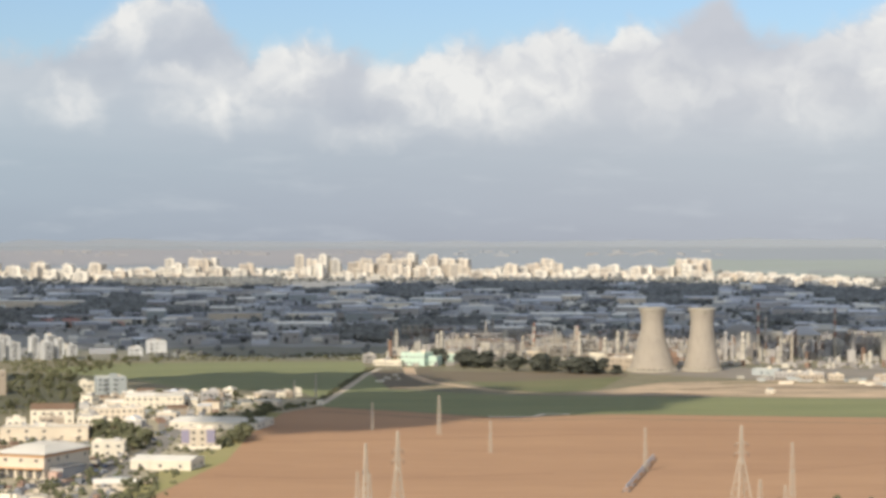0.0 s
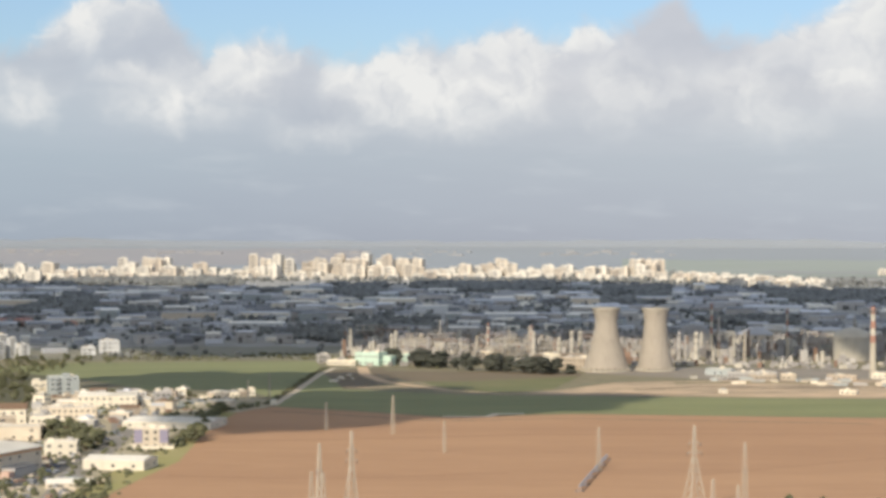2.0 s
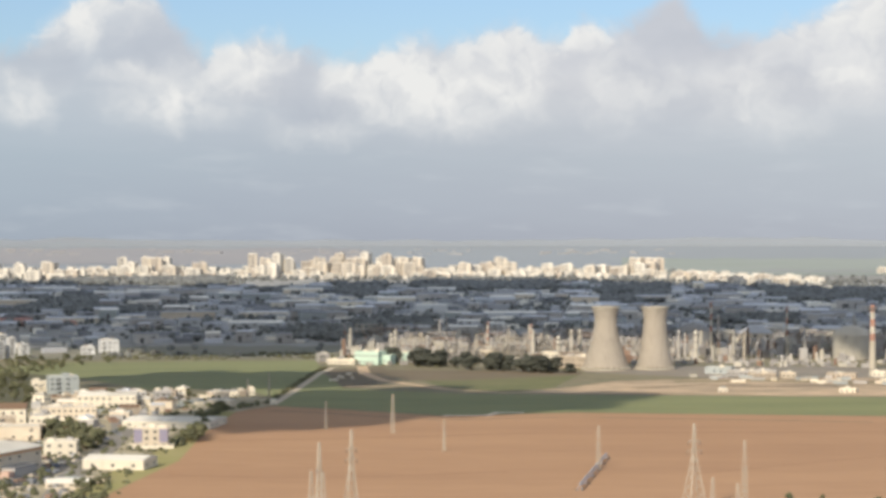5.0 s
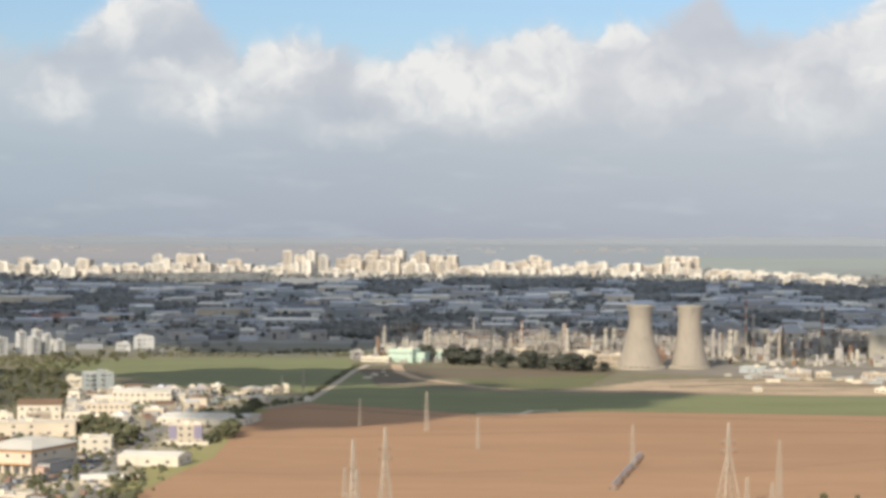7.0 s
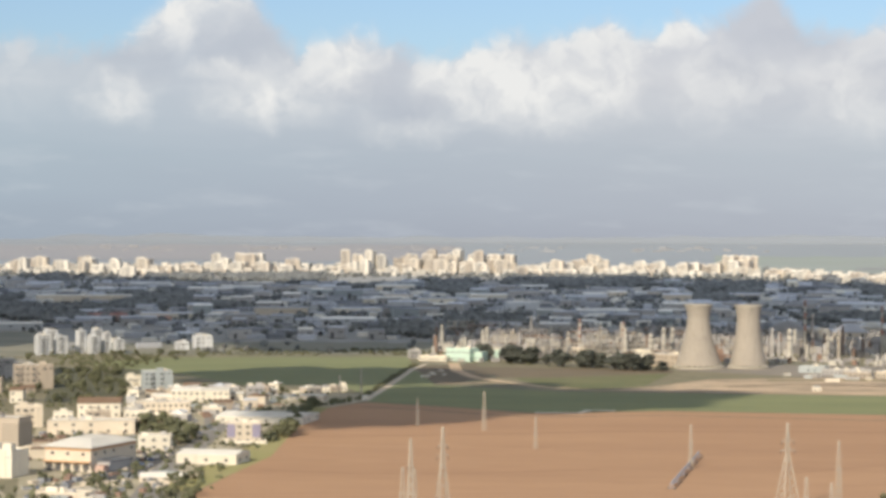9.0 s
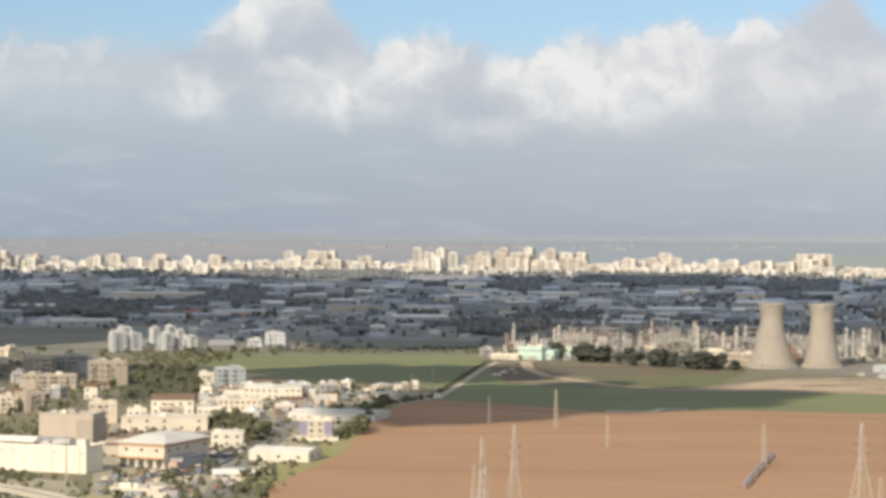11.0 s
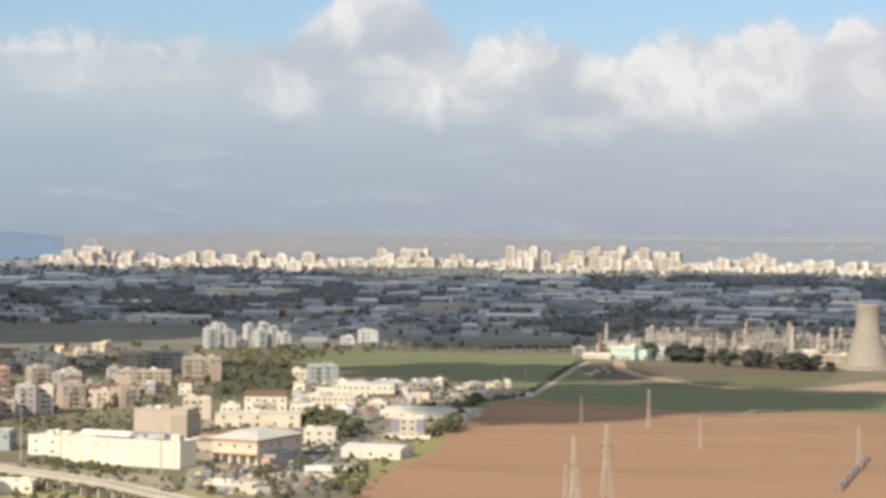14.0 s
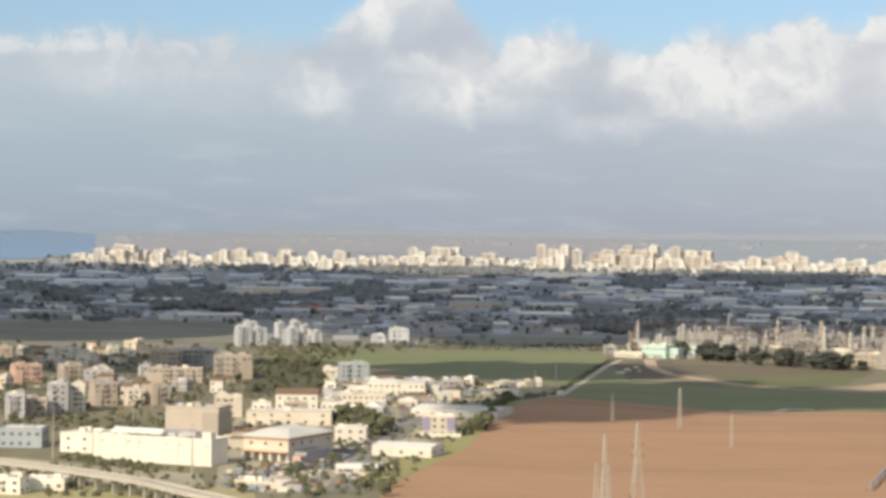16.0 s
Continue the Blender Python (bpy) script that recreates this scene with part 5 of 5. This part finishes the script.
def city():
    rng = random.Random(41)
    kinds = {}
    for storeys in (4, 6, 8, 10, 13, 16):
        for j in range(3):
            w, d = rng.uniform(18, 30) if storeys < 13 else rng.uniform(19, 25), rng.uniform(13, 18)
            a, g, r = block_meshes(rng, storeys, w, d)
            kinds.setdefault(storeys, []).append((a.data("wall", CITYPAINT[j]), g.data("window_band", CITYGLASS), r.data("roof", ROOFWHITE)))

    def put(x, y, storeys, label, group, name="apartment_block"):
        t = thing(name, pose(x, y, ground_z(x, y), 0, 0, rng.uniform(-35, 20)), label, "apartment block", group)
        a, g, r = rng.choice(kinds[storeys])
        for nm, me in (("wall", a), ("window_band", g), ("roof", r)):
            o = part(nm, me, None, t)
            if nm == "window_band":
                tagged(o, kind="stuff")

    lo, hi = -17.6, 11.6
    for i in range(235):
        b = rng.uniform(lo, hi)
        density = 0.5 + 0.5 * noise.noise(Vector((b * 0.7, 1.7, 0)))
        front = 4060 + 120 * noise.noise(Vector((b * 0.35, 8.2, 0)))
        if b > 6.5:
            front -= 65 * (b - 6.5)
        d = front + rng.uniform(0, 150)
        top = 6 if density < 0.4 else 10 if density < 0.6 else 13
        s = rng.choice([k for k in (4, 4, 4, 6, 6, 8, 8, 10) if k <= top])
        if b > 8:
            s = 4 if rng.random() < 0.7 else 6
        x, y = polar(b, d)
        put(x, y, s, "sunlit cream apartment block in the distant city", "city apartment blocks")
    for b0, s in ((-4.15, 16), (-3.79, 16), (-3.42, 16), (-3.14, 13), (-2.23, 13), (-1.77, 16), (-1.64, 16), (-1.34, 16), (-1.08, 16), (-0.88, 16), (-0.46, 16), (-0.29, 16), (0.02, 13), (0.26, 13), (0.62, 16),
                  (6.88, 13), (7.07, 16), (7.36, 13), (7.58, 16), (2.63, 10), (3.01, 13), (3.29, 10), (-7.87, 13), (-7.15, 13), (-6.88, 16), (-6.62, 13), (-7.58, 10),
                  (-16.79, 10), (-16.28, 13), (-15.96, 13), (-15.67, 8), (-11.39, 10), (-10.01, 10)):
        x, y = polar(b0, 4120 + rng.uniform(0, 60))
        put(x, y, s if s < 16 or rng.random() < 0.5 else s - 3, "tall sunlit apartment tower in the distant city", "city towers", "apartment_tower")
        x, y = polar(b0 + rng.uniform(-0.32, 0.32), 4090 + rng.uniform(0, 60))
        put(x, y, rng.choice((8, 10)), "sunlit cream apartment block in the distant city", "city apartment blocks")
    for b0, d in ((13.89, 4300), (14.29, 4310), (14.55, 4290), (15.14, 4300), (11.40, 3850), (11.88, 3830), (11.09, 3860)):
        x, y = polar(b0, d)
        put(x, y, 4, "low pale block on the far plain", "far city blocks")


city()


def remote_quarters():
    """City fabric and halls too small to pick apart."""
    rng = random.Random(43)
    m = Mesh()
    for i in range(1100):
        b = rng.uniform(-17.4, 12.2)
        front = 4075 - (65 * (b - 6.5) if b > 6.5 else 0)
        d = front + rng.uniform(-20, 300)
        x, y = polar(b, d)
        m.box(x, y, ground_z(x, y) - 1, rng.uniform(8, 18), rng.uniform(8, 14), rng.uniform(6, 14), rng.uniform(-40, 40))
    tagged(new("low_city", m.data("low_city", CITYPAINT[1])), "low pale houses crowded through the distant city", "city", kind="stuff")
    m = Mesh()
    for i in range(170):
        b = rng.uniform(-16.3, 3.0) if rng.random() < 0.85 else rng.uniform(3.0, 8.5)
        if noise.noise(Vector((b * 0.55, 3.3, 0))) < -0.1:
            continue
        x, y = polar(b, rng.uniform(4790, 4885))
        m.box(x, y, ground_z(x, y) - 1, rng.uniform(6, 30), rng.uniform(8, 14), rng.uniform(2.0, 3.5), rng.uniform(-40, 40))
    tagged(new("hazy_town", m.data("hazy_town", HAZY)), "houses of a town beyond the city, walls dulled by painted haze", "town", kind="stuff")
    for name, mat, n, label in (("dark_sheds", ROOFDARK, 380, "small dark sheds scattered through the industrial belt"), ("small_halls", ROOFGREY, 420, "small grey sheds scattered through the industrial belt"), ("pale_halls", ROOFWHITE, 200, "small pale sheds scattered through the industrial belt")):
        m = Mesh()
        while n:
            b, d = rng.uniform(-21.5, 19.5), 2150 + 1620 * rng.random() ** 0.8
            if (d < 2480 and b > -2.5) or (d < 2340 and -9.5 < b < -2) or (d < 2500 and b < -11):
                continue
            x, y = polar(b, d)
            if wooded(b, d, 1.1):
                continue
            far = (d - 2100) / 2000
            m.box(x, y, ground_z(x, y) - 1, rng.uniform(8, 26) * (1 + far), rng.uniform(8, 22), rng.uniform(4, 8), -b + rng.uniform(-20, 20))
            n -= 1
        tagged(new(name, m.data(name, mat)), label, "sheds", kind="stuff")
    m = Mesh()
    for i in range(900):
        b = rng.uniform(-18.5, 14)
        front = 4040 - (65 * (b - 6.5) if b > 6.5 else 0)
        x, y = polar(b, front + rng.uniform(-50, 380))
        r = rng.uniform(4, 8)
        m.add([(x + v[0] * r * (1 + rng.uniform(-0.3, 0.3)), y + v[1] * r, ground_z(x, y) + r * 0.6 + v[2] * r * (0.8 + rng.uniform(-0.3, 0.3))) for v in ICO1[0]], ICO1[1])
    tagged(new("city_trees", m.data("city_trees", LEAF_FAR)), "dark trees between the city blocks, lightened by painted haze", "trees", kind="stuff")


remote_quarters()


# ---- small houses, cars and clutter in the town ----
def houses():
    rng = random.Random(51)
    spots = scatter([(-483.8, 1232.0), (-385.7, 1256.8), (-332.5, 1491.2), (-465.3, 2030.4), (-759.8, 1933.2)], 78, rng) + scatter([(-272.2, 1452.2), (-190.0, 1474.3), (-145.3, 1542.7), (-255.8, 1560.0)], 14, rng) + scatter([(-252.4, 1062.7), (-268.3, 1188.6), (-224.1, 1276.8), (-242.8, 1359.8), (-300.1, 1278.5)], 10, rng)
    taken = list(TAKEN)
    for x, y in spots:
        if any(math.hypot(x - a, y - b) < w * 0.55 + 12 for a, b, w in taken):
            continue
        w = rng.uniform(9, 18)
        taken.append((x, y, w))
        building(x, y, w, rng.uniform(-25, 25), rng.choice((4, 6.5, 7, 9)), rng.uniform(8, 12), 2, rng.choice(("cream", "beige", "beige", "grey", "white")), "small pale house among trees", "house", rng.choice(("flat", "flat", "flat", "gable")), "small town houses", "house")


def car(x, y, yaw, mat, group):
    t = thing("car", pose(x, y, ground_z(x, y) + 0.12, 0, 0, yaw), "parked car on the estate tarmac", "car", group)
    part("body", Mesh().box(0, 0, 0.35, 4.3, 1.8, 0.6, 0, 0.96), mat, t)
    part("cabin", Mesh().box(-0.2, 0, 0.95, 2.5, 1.65, 0.55, 0, 0.8), GLASS, t)
    for sx in (-1.35, 1.35):
        for sy in (-0.8, 0.8):
            m = Mesh().lathe(0, 0, [(0.33, -0.12), (0.33, 0.12)], 10)
            o = part("wheel", m, GLASS, t)
            o.matrix_basis = pose(sx, sy, 0.33, 90)
            part("rim", Mesh().lathe(0, 0, [(0.2, -0.14), (0.2, 0.14)], 8), PALETTE[1], o)


def clutter():
    rng = random.Random(61)
    for poly, n in (([(-219.9, 915.2), (-193.9, 908.1), (-204.9, 973.0), (-229.7, 967.6)], 16), ([(-195.3, 982.4), (-181.7, 1036.8), (-181.5, 1109.1), (-189.9, 1083.0)], 10), ([(-188.7, 1463.9), (-147.4, 1475.0), (-136.7, 1545.1), (-197.1, 1528.4)], 18), ([(-180.4, 1210.0), (-166.7, 1213.4), (-176.3, 1309.8), (-188.0, 1285.9)], 8)):
        for x, y in scatter(poly, n, rng):
            car(x, y, rng.choice((20, 110)) + rng.uniform(-6, 6), rng.choice(PALETTE), "parked cars")
    for poly, n in (([(-211.9, 904.2), (-179.4, 902.9), (-190.7, 959.6), (-225.9, 963.6)], 9), ([(-170.9, 975.7), (-146.7, 985.9), (-148.6, 1017.9), (-173.1, 1004.8)], 7), ([(-194.1, 1441.5), (-131.7, 1490.0), (-126.5, 1583.8), (-201.5, 1562.9)], 22), ([(255.1, 1710.2), (439.6, 1681.3), (462.0, 1766.9), (268.2, 1798.5)], 30), ([(-254.2, 1356.8), (-213.0, 1300.5), (-198.1, 1410.0), (-239.5, 1461.0)], 9)):
        for x, y in scatter(poly, n, rng):
            t = thing("container", pose(x, y, ground_z(x, y), 0, 0, rng.uniform(-30, 30)), "pale steel shipping container on the ground", "container", "shipping containers")
            w = rng.choice((6.1, 12.2))
            mat = rng.choice((WHITE, CREAM, TANK, BLUEGREY, GREY))
            part("body", Mesh().box(0, 0, 0, w, 2.5, 2.6), mat, t)
            part("door", Mesh().box(w / 2 + 0.04, 0, 0.15, 0.06, 2.3, 2.3), GREY, t)
            part("rib", Mesh().box(0, -1.28, 0.1, w * 0.98, 0.06, 0.2).box(0, -1.28, 2.3, w * 0.98, 0.06, 0.2), mat, t)
    x, y = (-93.4, 1500.0)
    t = thing("pump_hut", pose(x, y, 0.1), "small white pump hut at the end of the track", "hut")
    part("wall", Mesh().box(0, 0, 0, 4.5, 4.5, 3.4), WHITE, t)
    part("roof", Mesh().box(0, 0, 3.4, 5.1, 5.1, 0.3), ROOFWHITE, t)
    part("door", Mesh().box(0.6, -2.26, 0, 1.0, 0.06, 2.0), GREY, t)


def small_sheds():
    """Lean-tos, workshops and open-fronted stores crowded between the larger halls of the estate."""
    rng = random.Random(57)
    spots = scatter([(-250, 1300), (-140, 1310), (-128, 1440), (-140, 1600), (-255, 1575), (-285, 1400)], 46, rng) + scatter([(-300, 1080), (-215, 1090), (-185, 1180), (-235, 1300), (-310, 1280)], 14, rng)
    for x, y in spots:
        w, d, h = rng.uniform(8, 26), rng.uniform(7, 16), rng.uniform(3.2, 6.5)
        if any(math.hypot(x - a, y - b) < q * 0.4 + w * 0.4 + 3 for a, b, q in TAKEN):
            continue
        TAKEN.append((x, y, w))
        wall, roof = rng.choice((WHITE, CREAM, CREAM, BEIGE, GREY)), rng.choice((ROOFWHITE, ROOFWHITE, ROOFGREY, ROOFBROWN))
        t = thing("shed", pose(x, y, 0, 0, 0, rng.choice((-12, 8, 78)) + rng.uniform(-6, 6)), "low sunlit workshop shed with a sheet roof", "shed", "estate sheds")
        part("wall", Mesh().box(0, 0, -0.3, w, d, h + 0.3), wall, t)
        if rng.random() < 0.5:
            part("roof", Mesh().gable(0, 0, h, w, d, rng.uniform(0.8, 1.8)), roof, t)
        else:
            part("roof", Mesh().box(0, 0, h, w + 0.8, d + 0.8, 0.3).box(rng.uniform(-0.2, 0.2) * w, 0, h + 0.3, w * 0.3, d * 0.4, 1.4), roof, t)
        part("door", window_mesh(min(4.0, w * 0.3), h * 0.7), GLASS, t).matrix_basis = pose(rng.uniform(-0.25, 0.25) * w, -d / 2 - 0.04, 0)
        if rng.random() < 0.6:
            s = rng.choice((-1, 1))
            part("lean_to", Mesh().box(s * (w / 2 + 2.5), 0, -0.3, 4.9, d * 0.7, h * 0.6 + 0.3), rng.choice((WHITE, GREY, CREAM)), t)


houses()
small_sheds()
clutter()


def yard_goods():
    """Pallets, crates, skips and stacked goods lying about the estate yards."""
    rng = random.Random(63)
    polys = ([(-212.5, 895.8), (-169.1, 905.0), (-148.9, 1000.1), (-188.9, 1077.3), (-226.9, 968.2)], [(-227.6, 1296.8), (-176.3, 1309.8), (-131.7, 1490.0), (-146.4, 1554.1), (-248.3, 1514.4)], [(-249.4, 1063.4), (-173.6, 1080.9), (-177.0, 1210.9), (-227.6, 1296.8), (-295.5, 1258.9)], [(-476.8, 1233.8), (-307.3, 1276.7), (-406.3, 1821.1), (-672.4, 1738.6)])
    for name, mat, share, label in (("pale_goods", CREAM, 34, "pale crates and sheets stacked about the yards"), ("dark_goods", ROOFDARK, 34, "dark skips and machinery standing about the yards"), ("rusty_goods", RUST, 16, "rusty scrap lying about the yards")):
        m = Mesh()
        for poly in polys:
            for x, y in scatter(poly, share, rng):
                m.box(x, y, 0, rng.uniform(1.5, 6), rng.uniform(1.5, 4), rng.uniform(0.6, 2.6), rng.uniform(0, 90))
        tagged(new(name, m.data(name, mat)), label, "yard goods", kind="stuff")


yard_goods()


def undergrowth():
    """Bushes, hedges and rough scrub between the houses and along the verges."""
    rng = random.Random(71)
    m = Mesh()
    for poly, n in (([(-403.4, 1027.9), (-321.1, 1046.9), (-288.4, 1260.7), (-265.2, 1509.7), (-385.7, 2055.1), (-768.9, 1956.4)], 1500), ([(-206.4, 880.9), (-133.3, 896.4), (-129.4, 1463.9), (-123.9, 1609.4), (-248.3, 1514.4), (-271.6, 1187.8)], 700),
                    ([(-321.2, 819.0), (-221.8, 839.7), (-220.9, 919.3), (-340.1, 1009.0), (-398.3, 1014.9)], 260), ([(-325.6, 1006.9), (-253.1, 957.6), (-259.8, 982.9), (-333.9, 1032.5)], 90), ([(-345.2, 1840.1), (-287.2, 2222.6), (-494.7, 2158.4), (-466.8, 1985.6)], 260), ([(-71.5, 2017.5), (172.4, 1850.3), (179.5, 1926.7), (-14.1, 2060.2)], 40), ([polar(-10.5, 2085), polar(-1.2, 2085), polar(-1.2, 2180), polar(-10.5, 2180)], 420)):
        for x, y in scatter(poly, n, rng):
            if noise.noise(Vector((x / 60, y / 90, 1.3))) < -0.12:
                continue
            r = rng.uniform(0.9, 2.6)
            m.add([(x + v[0] * r * (1 + rng.uniform(-0.35, 0.35)), y + v[1] * r, ground_z(x, y) + r * 0.4 + v[2] * r * (0.75 + rng.uniform(-0.3, 0.3))) for v in ICO1[0]], ICO1[1])
    tagged(new("bushes", m.data("bushes", LEAF)), "dark green bushes and scrub between the houses", "bushes", kind="stuff")


undergrowth()


def hedge(name, pts, width, lo, hi, seed, label):
    """A ragged hedge along a line of points."""
    rng = random.Random(seed)
    m = Mesh()
    for (ax, ay), (bx, by) in zip(pts, pts[1:]):
        ln = math.hypot(bx - ax, by - ay)
        for i in range(int(ln / 2.2)):
            f = (i + rng.random()) / (ln / 2.2)
            if noise.noise(Vector((ax + (bx - ax) * f, ay + (by - ay) * f, 0)) / 22) < -0.32:
                continue
            x, y = ax + (bx - ax) * f + rng.uniform(-width, width) / 2, ay + (by - ay) * f + rng.uniform(-2, 2)
            r, h = rng.uniform(1.0, 2.2), rng.uniform(lo, hi)
            m.add([(x + v[0] * r * (1 + rng.uniform(-0.35, 0.35)), y + v[1] * r, h * 0.45 + v[2] * h * (0.5 + rng.uniform(-0.15, 0.15))) for v in ICO1[0]], ICO1[1])
    tagged(new(name, m.data(name, LEAF)), label, "hedge", kind="stuff")


hedge("hedge", [(-98.5, 1500.0), (-88.5, 1660.1), (-77.5, 1866.8), (-69.0, 1940.0)], 5.0, 1.2, 2.8, 81, "dark ragged hedge beside the dirt track")
hedge("hedge", [(-133.0, 1180.0), (-128.0, 1300.0), (-131.0, 1430.0), (-103.0, 1490.0)], 9.0, 2.0, 5.0, 82, "dark ragged hedge between the estate and the field")


def rubble():
    """Pale heaps of rubble tipped beside the track bend."""
    rng = random.Random(91)
    for x, y, w, d, h in ((-56.0, 1760.0, 6.0, 12.0, 1.6), (-51.0, 1795.0, 5.0, 14.0, 1.8), (-44.0, 1838.0, 4.5, 10.0, 1.5), (-40.0, 1790.0, 3.0, 6.0, 1.0)):
        m = Mesh().blob(0, 0, 0.2, w * 0.6, d * 0.5, h, rng, 0.4)
        o = new("rubble_heap", m.data("rubble_heap", WHITE))
        o.matrix_basis = pose(x, y, 0.08)
        tagged(o, "pale heap of rubble tipped on bare soil", "rubble", "rubble heaps")


rubble()


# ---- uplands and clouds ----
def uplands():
    """Low ridges along the horizon, coloured to melt into the sky haze."""
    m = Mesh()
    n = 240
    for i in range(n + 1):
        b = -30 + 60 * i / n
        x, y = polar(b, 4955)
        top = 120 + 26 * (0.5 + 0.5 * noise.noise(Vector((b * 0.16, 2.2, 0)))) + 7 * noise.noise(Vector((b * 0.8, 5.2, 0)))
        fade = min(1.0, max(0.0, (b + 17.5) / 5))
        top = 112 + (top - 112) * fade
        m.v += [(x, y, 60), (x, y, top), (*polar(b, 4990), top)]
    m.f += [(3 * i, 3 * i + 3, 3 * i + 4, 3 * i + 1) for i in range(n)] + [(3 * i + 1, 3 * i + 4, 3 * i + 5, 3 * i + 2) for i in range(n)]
    tagged(new("backdrop", m.data("backdrop", HILL)), "ridges along the horizon painted in the blue-grey of the haze", "hills", kind="structure")


uplands()


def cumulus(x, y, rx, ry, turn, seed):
    """Unseen cumulus overhead, added to shade chosen ground: a flat-based heap of billows."""
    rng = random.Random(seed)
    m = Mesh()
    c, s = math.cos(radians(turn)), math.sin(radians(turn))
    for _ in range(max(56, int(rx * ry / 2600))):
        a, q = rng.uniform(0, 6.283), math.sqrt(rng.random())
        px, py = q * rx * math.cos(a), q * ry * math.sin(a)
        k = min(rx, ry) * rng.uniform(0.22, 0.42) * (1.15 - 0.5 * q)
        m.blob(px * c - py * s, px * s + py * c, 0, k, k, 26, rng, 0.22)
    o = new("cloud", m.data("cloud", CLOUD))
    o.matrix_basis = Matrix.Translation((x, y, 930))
    tagged(o, "unseen cumulus cloud added to shade the plain", "cloud", kind="structure")


# out of view; each set where its shadow darkens a chosen stretch of ground
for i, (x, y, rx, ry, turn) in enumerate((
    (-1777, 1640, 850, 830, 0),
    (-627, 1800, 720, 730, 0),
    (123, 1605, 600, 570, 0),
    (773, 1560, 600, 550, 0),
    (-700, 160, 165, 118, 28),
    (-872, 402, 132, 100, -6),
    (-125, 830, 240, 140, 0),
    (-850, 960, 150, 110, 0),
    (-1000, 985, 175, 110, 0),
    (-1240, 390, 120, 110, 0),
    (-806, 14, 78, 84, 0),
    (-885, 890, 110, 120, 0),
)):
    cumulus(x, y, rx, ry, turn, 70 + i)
